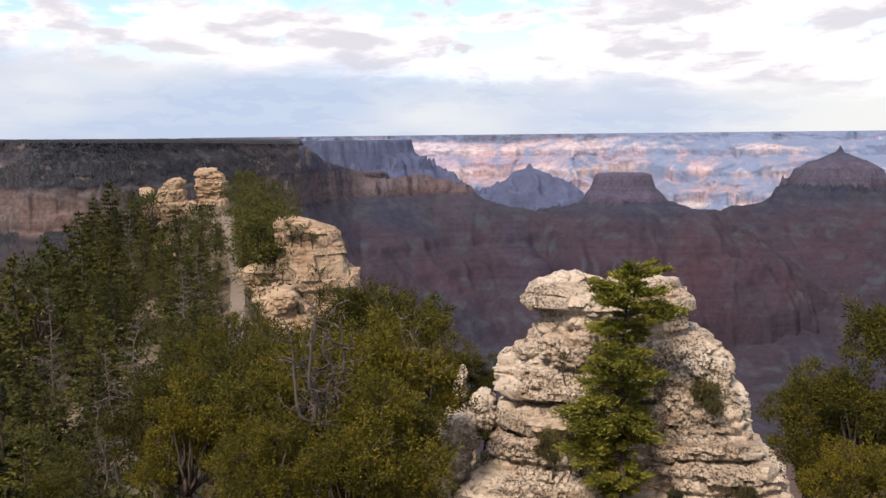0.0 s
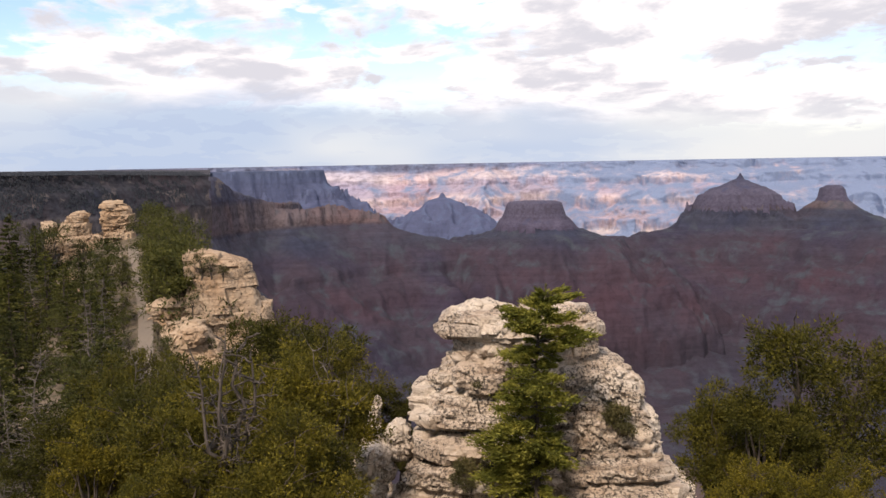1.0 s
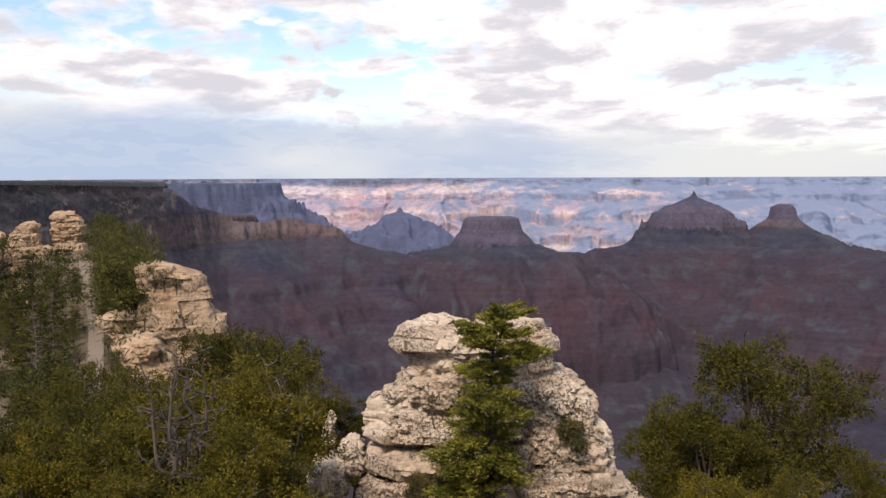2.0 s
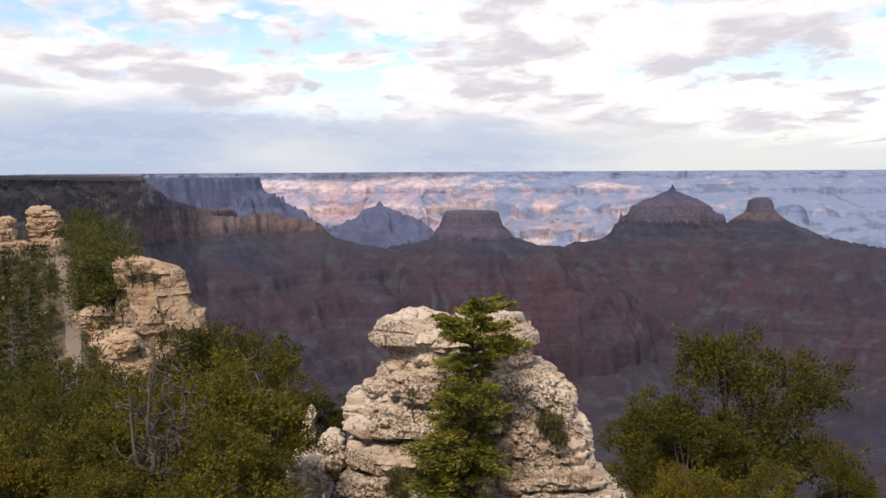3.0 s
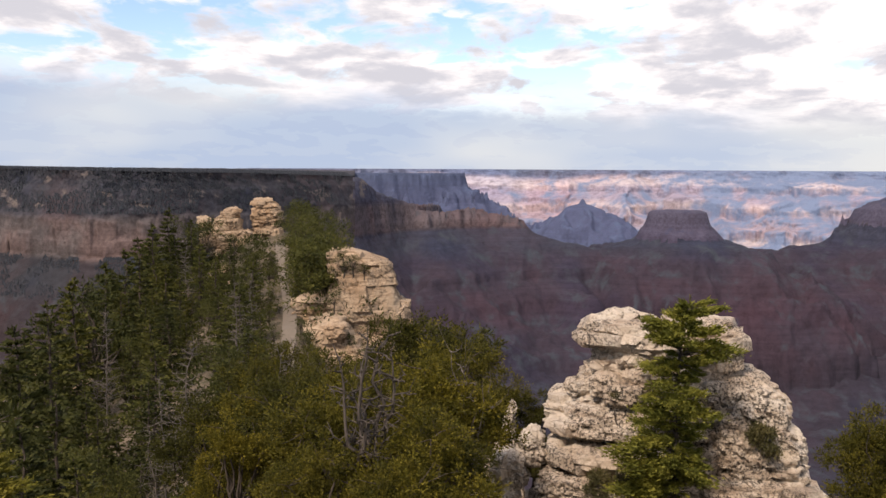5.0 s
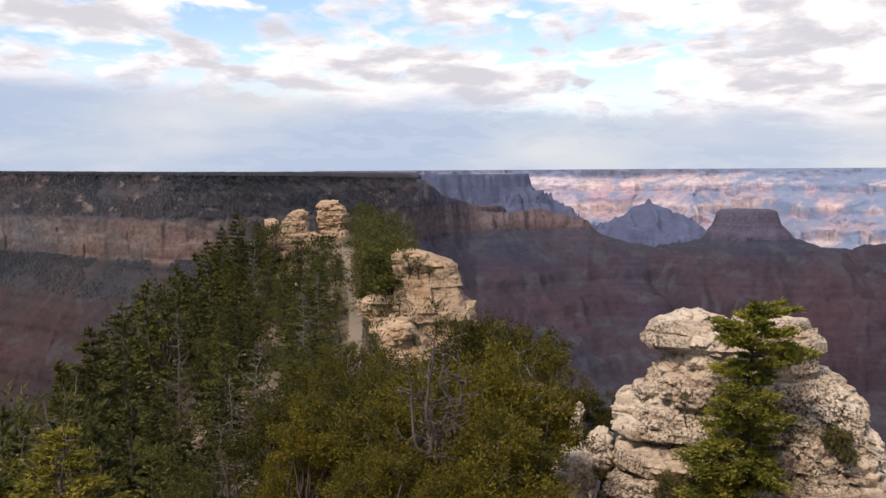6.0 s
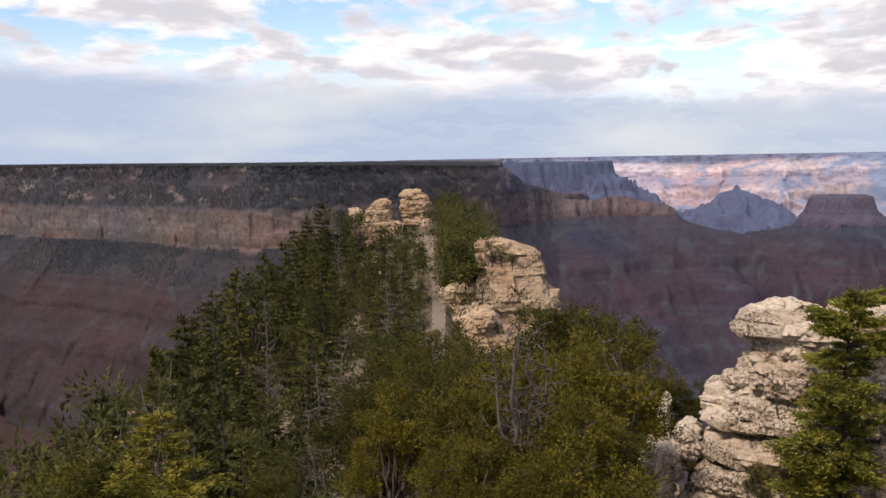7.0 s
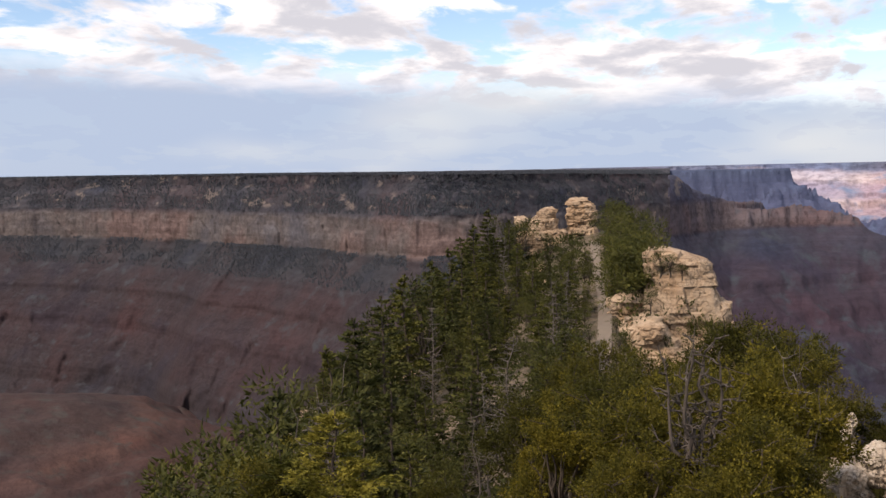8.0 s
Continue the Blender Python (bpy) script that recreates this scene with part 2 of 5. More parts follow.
def grain(x, y, z, seed=0):
    """Smooth noise from -1 to 1 on arrays."""
    x, y, z = np.broadcast_arrays(np.asarray(x, float), np.asarray(y, float), np.asarray(z, float))
    i, j, k = np.floor(x), np.floor(y), np.floor(z)
    u, v, w = x - i, y - j, z - k
    u, v, w = (q * q * q * (q * (q * 6 - 15) + 10) for q in (u, v, w))
    out = 0
    for a in (0, 1):
        for b in (0, 1):
            for c in (0, 1):
                out = out + lattice(i + a, j + b, k + c, seed) * (u if a else 1 - u) * (v if b else 1 - v) * (w if c else 1 - w)
    return out * 2 - 1


def fbm(x, y, z, octaves=4, seed=0, gain=0.5):
    x, y, z = (np.asarray(q, float) for q in (x, y, z))
    out, a, f = 0, 1.0, 1.0
    for o in range(octaves):
        out = out + a * grain(x * f, y * f, z * f, seed + o * 17)
        a, f = a * gain, f * 2.03
    return out


def cells(p, seed=0):
    """Distance to the border between the cells of a jittered grid, and a number for each cell."""
    base = np.floor(p)
    best, tone = np.full((len(p), 2), 9.0), np.zeros(len(p))
    for a in (-1, 0, 1):
        for b in (-1, 0, 1):
            for c in (-1, 0, 1):
                q = base + (a, b, c)
                jit = np.stack([lattice(q[:, 0], q[:, 1], q[:, 2], seed + s) for s in (1, 2, 3)], -1)
                d = np.linalg.norm(q + jit - p, axis=1)
                far = np.maximum(best[:, 0], d)
                tone = np.where(d < best[:, 0], jit[:, 0], tone)
                best[:, 0] = np.minimum(best[:, 0], d)
                best[:, 1] = np.minimum(best[:, 1], far)
    return best[:, 1] - best[:, 0], tone


def facets(p, seed=0):
    """Cells of a jittered grid, each cut by a plane of its own: border distance, a number a cell, height over its plane."""
    base = np.floor(p)
    near, second = np.full(len(p), 9.0), np.full(len(p), 9.0)
    tone, tilt = np.zeros(len(p)), np.zeros(len(p))
    for a in (-1, 0, 1):
        for b in (-1, 0, 1):
            for c in (-1, 0, 1):
                q = base + (a, b, c)
                jit = np.stack([lattice(q[:, 0], q[:, 1], q[:, 2], seed + s) for s in (1, 2, 3)], -1)
                way = np.stack([lattice(q[:, 0], q[:, 1], q[:, 2], seed + s) for s in (4, 5, 6)], -1) * 2 - 1
                off = p - q - jit
                d = np.linalg.norm(off, axis=1)
                first = d < near
                second = np.where(first, near, np.minimum(second, d))
                tone = np.where(first, jit[:, 0], tone)
                tilt = np.where(first, (off * way).sum(1), tilt)
                near = np.where(first, d, near)
    return second - near, tone, tilt


def spot(az, el, d):
    """A place by its bearing (left +), its angle over the eye's level and its distance on the plan."""
    a = radians(az)
    return Vector((-d * math.sin(a), d * math.cos(a), EYE + d * math.tan(radians(el))))


def mesh_object(name, verts, faces, mat, parent=None, label="", smooth=True):
    me = bpy.data.meshes.new(name)
    me.from_pydata(np.asarray(verts).tolist(), [], [tuple(f) for f in np.asarray(faces).tolist()] if not isinstance(faces, list) else faces)
    me.materials.append(mat)
    if smooth:
        me.polygons.foreach_set("use_smooth", [True] * len(me.polygons))
    me.update()
    ob = new(name, me)
    if parent:
        ob.parent = parent
    if label:
        tagged(ob, label)
    return ob


def thing(name, label, category, at=(0, 0, 0), group=""):
    ob = new(name)
    ob.location = at
    return tagged(ob, label, category, group)


def grid_faces(rows, cols, closed=False):
    i, j = np.meshgrid(np.arange(rows - 1), np.arange(cols if closed else cols - 1), indexing="ij")
    a, b = i * cols + j, i * cols + (j + 1) % cols
    return np.stack([a, b, b + cols, a + cols], -1).reshape(-1, 4)


# ------------------------------------------------------------ the near ridge and the canyon's floor
RIDGE = radians(13.0)          # the ridge with the trail runs off on this bearing
AX = np.array([-math.sin(RIDGE), math.cos(RIDGE)])
LX = np.array([math.cos(RIDGE), math.sin(RIDGE)])
CREST_U = [-60, -6, 1.0, 4, 9, 15, 24, 36, 50, 64, 80, 88, 103, 112, 120, 140, 200, 420]
CREST_Z = [0.5, 0, -0.1, -2.6, -4.6, -6.0, -8.2, -10.6, -11.4, -10.2, -8.7, -8.2, -6.3, -6.0, -8.5, -32, -150, -420]
RIGHT_U, RIGHT_W = [-400, -60, -12, 0, 10, 25, 40, 50, 75, 85, 100, 120], [900, 300, 60, 22, 14, 12, 4.5, 1.3, 1.3, 3, 3, 2]
LEFT_U, LEFT_W = [-400, -60, -12, 0, 10, 25, 45, 75, 100, 120], [900, 300, 60, 12, 5, 3, 3, 4, 4, 2]


def land(x, y):
    """Height of the ground at places on the plan."""
    x, y = np.asarray(x, float), np.asarray(y, float)
    u, l = x * AX[0] + y * AX[1], x * LX[0] + y * LX[1]
    crest = np.interp(u, CREST_U, CREST_Z)
    over_r = np.maximum(0, l - np.interp(u, RIGHT_U, RIGHT_W))
    over_l = np.maximum(0, -l - np.interp(u, LEFT_U, LEFT_W))
    z = crest - 1.25 * over_r - np.where(over_l < 30, 0.66 * over_l, 0.66 * 30 + 1.1 * (over_l - 30))
    rough = np.clip(np.hypot(x, y) / 12.0, 0, 1)
    z = z + rough * (0.5 * fbm(x * 0.16, y * 0.16, 0, 4, 3) + 0.12 * fbm(x * 0.9, y * 0.9, 0, 3, 5))
    floor = -470 + 35 * fbm(x / 400, y / 400, 0, 4, 9)
    blend = np.clip((z - floor) / 60, -1, 1)
    return np.where(blend > 0, z, floor)


def build_ground():
    r = np.concatenate([[0.0], np.arange(0.8, 12, 0.8), np.arange(12, 60, 1.0), np.arange(60, 135, 1.3), np.geomspace(136, 4950, 90)])
    az = np.radians(np.concatenate([np.arange(-60, 60, 0.5), np.arange(60, 300, 2.5)]))
    rr, aa = np.meshgrid(r, az, indexing="ij")
    x, y = -rr * np.sin(aa), rr * np.cos(aa)
    v = np.stack([x, y, land(x, y)], -1).reshape(-1, 3)
    ob = mesh_object("ground", v, grid_faces(len(r), len(az), True), M_SOIL)
    tagged(ob, "dry tan soil of a steep ridge above the canyon", "ground", kind="structure")


build_ground()

# ------------------------------------------------------------ canyon walls and buttes


def eroded(x, y, lam, seed, octaves=5, gain=0.5):
    """Ridges and gullies that branch, about from -1 (crest) to 1 (gully)."""
    u, v = x / lam, y / lam
    u, v = u + 0.35 * fbm(u * 0.7, v * 0.7, 0.5, 3, seed + 40), v + 0.35 * fbm(u * 0.7, v * 0.7, 5.5, 3, seed + 41)
    out, a, f = 0.0, 1.0, 1.0
    for o in range(octaves):
        out = out + a * (np.abs(grain(u * f, v * f, 0.37 * o, seed + 19 * o)) * 2.4 - 0.8)
        a, f = a * gain, f * 2.13
    return out


# level beds, from the plateau down: run outwards from the rim and height
BEDS = [(0, 12), (20, 0), (32, -18), (52, -30), (70, -58), (74, -66), (79, -108), (84, -112), (140, -148), (215, -190), (219, -200), (285, -238), (294, -252),
        (400, -312), (418, -332), (560, -385), (900, -440), (1300, -560)]
BED_RUN, BED_Z = np.array([b[0] for b in BEDS], float), np.array([b[1] for b in BEDS], float)
NORTH_AZ = [2.5, 4.5, 7, 10.8, 15, 21.7, 28.7, 38.6, 47.6, 70, 100, 130]
NORTH_D = [1980, 1745, 1625, 1500, 1360, 1150, 1370, 1730, 2230, 2300, 1500, 900]
NORTH_TOP_AZ, NORTH_TOP = [2.5, 3.5, 4.9, 6.2, 7.3, 8.4, 14.8, 32, 47.6, 130], [-130, -68, -64, -55, -38, -13, -7, -1, 3, 8]
NORTH_FINE = np.arange(2.5, 130, 0.5)
NORTH_SOFT = np.interp(NORTH_FINE, NORTH_AZ, NORTH_D)
for _k in range(160):
    NORTH_SOFT[9:-1] = 0.25 * NORTH_SOFT[8:-2] + 0.5 * NORTH_SOFT[9:-1] + 0.25 * NORTH_SOFT[10:]
RED_AZ, RED_D = [-62, -45, -32, -23, -17, -10, -4, 4, 9, 14], [1500, 1800, 2000, 2120, 2020, 1880, 1800, 1720, 1700, 1900]
RED_TOP_AZ = [-62, -37, -34, -31, -29, -20, -18, -16.7, -14, -8, -6.5, -4, -2.3, -1.6, 1.6, 4.2, 6.5, 14]
RED_TOP = [-150, -160, -146, -132, -150, -152, -158, -163, -152, -152, -156, -137, -122, -92, -72, -78, -72, -80]


RED_FINE = np.arange(-62, 14.1, 0.5)
RED_SOFT = np.interp(RED_FINE, RED_TOP_AZ, RED_TOP)
for _k in range(60):
    RED_SOFT[1:-1] = 0.25 * RED_SOFT[:-2] + 0.5 * RED_SOFT[1:-1] + 0.25 * RED_SOFT[2:]


def canyon_height(x, y):
    """The plateau wall across the side canyon and the long red ridge beyond the main one."""
    r, az = np.hypot(x, y), np.degrees(np.arctan2(-x, y))
    small = eroded(x, y, 95, 21, 3, 0.42)
    large = eroded(x, y, 330, 24, 3)
    side = fbm(x / 17, y / 17, 0, 3, 27)

    def wall(d0, top, behind, amp, wide, crest):
        q = d0 - r
        start = np.interp(-crest, -BED_Z, BED_RUN)
        grow = np.clip(q / 420.0, 0, 1)
        q = q + (7 + amp * grow) * small + (16 + wide * grow) * large * 0.8 + 4.5 * side + 8 * fbm(x / 300, y / 300, 0, 2, 35)
        z = np.interp(q + start, BED_RUN, BED_Z)
        z = np.minimum(z, top + 1.5 * side)
        return np.where(q < 0, top + 1.5 * side + behind * q, z)

    north = wall(np.interp(az, NORTH_FINE, NORTH_SOFT), np.interp(az, NORTH_TOP_AZ, NORTH_TOP), np.interp(az, [7.5, 9.5], [0.3, 0.0]), 13, 46, np.interp(az, NORTH_TOP_AZ, NORTH_TOP))
    north = np.where((az < 2.6) | (az > 8.75), -999, north)
    red = wall(np.interp(az, RED_AZ, RED_D), np.interp(az, RED_TOP_AZ, RED_TOP), 0.7, 15, 50, np.interp(az, RED_FINE, RED_SOFT))
    red = np.where((az > 14) | (az < -61.9), -999, red)
    return np.maximum(north, red) + 1.2 * fbm(x / 40, y / 40, 0, 4, 29)


FAR_RUN = [0, 8, 22, 110, 122, 290, 302, 500, 515, 800, 1400]
FAR_Z = [-7, -14, -42, -80, -108, -170, -198, -262, -300, -400, -520]


def build_far_wall():
    """The far rim: level cliffs and slopes, cut into alcoves and spurs."""
    az = np.arange(15, -48, -0.075)
    z = np.concatenate([np.arange(-7, -120, -3.0), np.arange(-120, -320, -4.5), np.arange(-320, -520, -14)])
    zz, aa = np.meshgrid(z, az, indexing="ij")
    run = np.interp(-zz, -np.array(FAR_Z, float), np.array(FAR_RUN, float))
    grow = np.clip(run / 420.0, 0, 1)
    a, r = np.radians(aa), 4520 - run
    for k in range(2):
        x, y = -r * np.sin(a), r * np.cos(a)
        r = 4520 - run + (14 + 22 * grow) * eroded(x, y, 150, 61, 2, 0.4) + (60 + 110 * grow) * eroded(x, y, 420, 63, 2, 0.4)
    x, y = -r * np.sin(a), r * np.cos(a)
    r = np.minimum.accumulate(r + 9 * fbm(x / 55, y / 55, zz / 14, 4, 67, 0.6), axis=0)
    r, zz, aa = (np.concatenate([q, k]) for q, k in ((np.stack([r[0] + 500, r[0] + 120]), r), (np.repeat(zz[:1], 2, 0), zz), (np.repeat(aa[:1], 2, 0), aa)))
    a = np.radians(aa)
    v = np.stack([-r * np.sin(a), r * np.cos(a), zz], -1).reshape(-1, 3)
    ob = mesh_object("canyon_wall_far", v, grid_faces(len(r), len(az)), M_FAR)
    tagged(ob, "sunlit far rim with pink and cream cliffs and painted blue haze", "cliff", kind="structure")


def north_point(az, z):
    """Plan distance of the plateau wall at a bearing and a height: level beds, cut back by gullies and alcoves."""
    top = np.interp(az, NORTH_TOP_AZ, NORTH_TOP)
    d0 = np.interp(az, NORTH_FINE, NORTH_SOFT)
    z = np.minimum(z, top)
    run = np.interp(-z, -BED_Z, BED_RUN) - np.interp(-top, -BED_Z, BED_RUN)
    grow = np.clip(run / 420.0, 0, 1)
    a, r = np.radians(az), d0 - run
    for k in range(2):
        x, y = -r * np.sin(a), r * np.cos(a)
        cut = (5 + 9 * grow) * eroded(x, y, 95, 21, 2) + (14 + 46 * grow) * eroded(x, y, 330, 24, 2, 0.4) * 0.8
        r = d0 - run + cut
    x, y = -r * np.sin(a), r * np.cos(a)
    block = facets(np.stack([x / 26, y / 26, z / 15], -1).reshape(-1, 3), 91)
    cliff = np.clip((z + 118) / 8, 0, 1) * np.clip((-58 - z) / 6, 0, 1)
    r = r + (1.2 + 7.0 * cliff) * (block[1].reshape(z.shape) - 0.5) + 5.0 * cliff * block[2].reshape(z.shape) + 2.2 * fbm(x / 14, y / 14, z / 7, 3, 93)
    return r, z


def build_north_wall():
    # Bearings past 52 are unseen; coarse wall added there to block light.
    az = np.concatenate([np.arange(130, 52, -1.5), np.arange(52, 8.55, -0.07)])
    z = np.concatenate([np.arange(12, -56, -3.4), np.arange(-56, -116, -2.0), np.arange(-116, -340, -3.6), np.arange(-340, -565, -9)])
    zz, aa = np.meshgrid(z, az, indexing="ij")
    r, zz = north_point(aa, zz)
    r = np.minimum.accumulate(r, axis=0)
    back = np.stack([r[0] + 2400, r[0] + 200, r[0] + 30])
    r, zz, aa = np.concatenate([back, r]), np.concatenate([np.repeat(zz[:1], 3, 0), zz]), np.concatenate([np.repeat(aa[:1], 3, 0), aa])
    a = np.radians(aa)
    v = np.stack([-r * np.sin(a), r * np.cos(a), zz + 0.8 * fbm(r / 30, aa * 2, 0, 2, 95)], -1).reshape(-1, 3)
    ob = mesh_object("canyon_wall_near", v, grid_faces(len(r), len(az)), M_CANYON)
    tagged(ob, "banded red canyon walls with a pale cliff under dark forest, cloud shade in their colour", "cliff", kind="structure")


def bench_height(x, y):
    """A low red spur of terraced shale down in the side canyon."""
    a0 = radians(51.0)
    out = np.hypot(x + 1130 * math.sin(a0), y - 1130 * math.cos(a0)) + 16 * eroded(x, y, 120, 81, 3, 0.4) + 30 * eroded(x, y, 330, 24, 3)
    z = np.interp(out, [0, 130, 200, 216, 280, 298, 360, 380, 445, 468, 560, 700], [-232, -256, -276, -286, -308, -320, -346, -358, -384, -398, -440, -520])
    return z + 1.5 * fbm(x / 22, y / 22, 0, 4, 83)


def terrain_sheet(name, label, mat, az, r, height):
    aa, rr = np.meshgrid(np.radians(az), r, indexing="xy")
    x, y = -rr * np.sin(aa), rr * np.cos(aa)
    v = np.stack([x, y, height(x, y)], -1).reshape(-1, 3)
    ob = mesh_object(name, v, grid_faces(len(r), len(az)), mat)
    return tagged(ob, label, "cliff", kind="structure")


def one_piece(mask, mid):
    """The connected part of a grid of cells that holds the highest middle."""
    ok = np.zeros_like(mask)
    ok[mid - 1:mid + 2, mid - 1:mid + 2] = True
    ok &= mask
    for _ in range(4 * len(mask)):
        more = ok.copy()
        more[1:] |= ok[:-1]
        more[:-1] |= ok[1:]
        more[:, 1:] |= ok[:, :-1]
        more[:, :-1] |= ok[:, 1:]
        more &= mask
        if (more == ok).all():
            break
        ok = more
    return ok


def butte(name, label, mat, at, profile, seed, squash=1.0, warp=1.0, turn=0.0, step=4.4, split=-120, talus=None):
    """A free-standing rock mass: profile is (distance from its middle, height), with gullied slopes under the cliffs."""
    size = profile[-1][0] * 1.1
    n = int(2 * size / step) + 1
    t = np.linspace(-size, size, n)
    x, y = np.meshgrid(t, t)
    o = spot(at[0], 0, at[1])
    o.z = profile[-1][1]
    q = np.hypot(x, y / squash)
    grow = np.clip((q - profile[0][0]) / 120.0, 0.0, 1)
    gx, gy = x + o.x, y + o.y
    q = q + warp * ((3.5 + 34 * grow) * eroded(gx, gy, 62, seed, 4) * np.clip(q / 25, 0.15, 1) + 2.0 * fbm(gx / 9, gy / 9, 0, 3, seed + 3))
    z = np.interp(q, [p[0] for p in profile], [p[1] for p in profile]) + 0.8 * fbm(gx / 14, gy / 14, 0, 3, seed + 5)
    c, s_ = math.cos(radians(at[0] + turn)), math.sin(radians(at[0] + turn))
    px, py = x * c - y * s_, x * s_ + y * c
    under = canyon_height(px + o.x, py + o.y)
    proud = (z - under).reshape(-1)
    z = np.maximum(z, under - 4)
    v = np.stack([px, py, z - o.z], -1).reshape(-1, 3)
    f = grid_faces(n, n)
    high = (z.reshape(-1)[f].mean(1) > split)
    high = one_piece(high.reshape(n - 1, n - 1), (n - 1) // 2).reshape(-1)
    keep = (np.hypot(*v[f].mean(1)[:, :2].T) < size) & (proud[f].max(1) > -3)
    ob = thing(name, label, "butte", o)
    for part, pick, m in (("cliff", high, mat), ("talus_slope", ~high & keep, talus or mat)):
        ids, back = np.unique(f[pick], return_inverse=True)
        mesh_object(part, v[ids], back.reshape(-1, 4), m, ob)
    return ob


# Rock beds darkened as if under cloud shadow; upper stops also blued for haze.
SHADED_STRATA = [
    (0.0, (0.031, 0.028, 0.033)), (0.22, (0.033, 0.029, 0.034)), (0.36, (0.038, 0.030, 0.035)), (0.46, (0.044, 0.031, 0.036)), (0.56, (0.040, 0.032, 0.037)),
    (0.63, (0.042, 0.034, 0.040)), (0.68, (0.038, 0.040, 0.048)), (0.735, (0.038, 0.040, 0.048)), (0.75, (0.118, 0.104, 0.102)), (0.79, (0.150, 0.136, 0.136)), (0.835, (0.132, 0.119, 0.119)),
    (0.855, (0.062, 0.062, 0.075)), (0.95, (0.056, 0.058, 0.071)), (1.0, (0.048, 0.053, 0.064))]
M_CANYON = strata_material("canyon_strata", -470, 12, SHADED_STRATA, wood=(0.034, 0.037, 0.044), scrub_haze=0.18, size=55, wobble=6, cliff=0.5, bedding=0.55, mottle=0.4,
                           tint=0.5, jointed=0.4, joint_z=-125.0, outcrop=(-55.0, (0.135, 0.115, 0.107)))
# The same shaded beds, with their blue raised to imitate haze over the ridge.
M_RED = strata_material("canyon_rock_hazed", -470, 12, [(p, (r * 0.85, g * 0.81, b * 0.92)) if 0.74 < p < 0.85 else (p, (r * 1.10, g * 1.14, b * 1.44)) for p, (r, g, b) in SHADED_STRATA], wood=(0.034, 0.040, 0.052), scrub_haze=0.22, size=80, wobble=6,
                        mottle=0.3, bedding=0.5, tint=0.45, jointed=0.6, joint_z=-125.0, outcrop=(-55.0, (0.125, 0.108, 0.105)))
# Sandstone colours darkened and blued to stand in for cloud shade and haze.
M_TEMPLE = strata_material("butte_sandstone_hazed", -200, -40, [
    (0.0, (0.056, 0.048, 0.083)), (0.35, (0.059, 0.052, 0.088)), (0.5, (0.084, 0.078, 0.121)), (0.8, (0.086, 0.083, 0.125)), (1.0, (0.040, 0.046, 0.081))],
    wood=(0.033, 0.038, 0.071), scrub_haze=0.15, size=40, wobble=3)
# Distance haze and cloud shade are put into these blue rock colours.
M_BLUE = strata_material("blue_haze_shade_rock", -260, 5, [
    (0.0, (0.073, 0.091, 0.168)), (0.5, (0.077, 0.093, 0.168)), (0.8, (0.066, 0.084, 0.152)), (1.0, (0.049, 0.069, 0.114))], wood=(0.060, 0.080, 0.140), scrub_haze=0.3, size=90, mottle=0.15, jointed=0.05, bedding=0.25)
# Tinted for haze; wood paints blue cloud-shade patches, thicker to the right.
M_FAR = strata_material("far_rim_rock_hazed", -420, 0, [(p, (r * 0.97, g * 1.05, b * 1.14)) for p, (r, g, b) in [
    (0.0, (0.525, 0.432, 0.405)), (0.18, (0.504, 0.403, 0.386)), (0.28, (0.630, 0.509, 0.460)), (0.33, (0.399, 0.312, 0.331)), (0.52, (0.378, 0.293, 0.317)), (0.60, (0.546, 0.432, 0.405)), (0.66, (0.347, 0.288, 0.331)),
    (0.76, (0.378, 0.307, 0.350)), (0.82, (0.567, 0.461, 0.442)), (0.88, (0.525, 0.432, 0.432)), (0.93, (0.179, 0.192, 0.267)), (1.0, (0.126, 0.144, 0.198))]], wood=(0.125, 0.165, 0.255), scrub_haze=0.17,
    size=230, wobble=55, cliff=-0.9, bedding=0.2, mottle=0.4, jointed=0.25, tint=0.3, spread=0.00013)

CANYON_R = np.concatenate([np.arange(480, 900, 9.0), np.arange(900, 2350, 6.0), np.geomspace(2350, 4900, 14)])
M_BENCH = strata_material("red_shale", -440, -240, [
    (0.0, (0.050, 0.034, 0.034)), (0.2, (0.062, 0.038, 0.036)), (0.27, (0.090, 0.052, 0.046)), (0.32, (0.058, 0.036, 0.035)), (0.5, (0.072, 0.042, 0.038)), (0.57, (0.100, 0.056, 0.048)), (0.62, (0.060, 0.037, 0.035)),
    (0.76, (0.066, 0.040, 0.037)), (0.82, (0.105, 0.060, 0.050)), (0.88, (0.056, 0.038, 0.036)), (1.0, (0.064, 0.042, 0.040))], wood=(0.040, 0.038, 0.036), scrub_haze=0.2, size=45, wobble=5, bedding=0.6, mottle=0.35, tint=0.3)
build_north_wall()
terrain_sheet("canyon_spur", "terraced red shale spur in the side canyon", M_BENCH, np.arange(75, 33, -0.2), np.arange(440, 1560, 8.0), bench_height)
terrain_sheet("canyon_wall_red", "shale slopes cut by gullies under the buttes, painted dark mauve for haze and shade", M_RED,
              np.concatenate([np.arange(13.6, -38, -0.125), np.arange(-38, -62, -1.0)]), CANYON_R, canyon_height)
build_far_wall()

butte("mesa", "distant mesa with a long flat top, painted blue for haze", M_BLUE, (8.5, 3250),
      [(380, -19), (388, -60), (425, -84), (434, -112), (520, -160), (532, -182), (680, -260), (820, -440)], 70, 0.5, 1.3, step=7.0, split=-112)
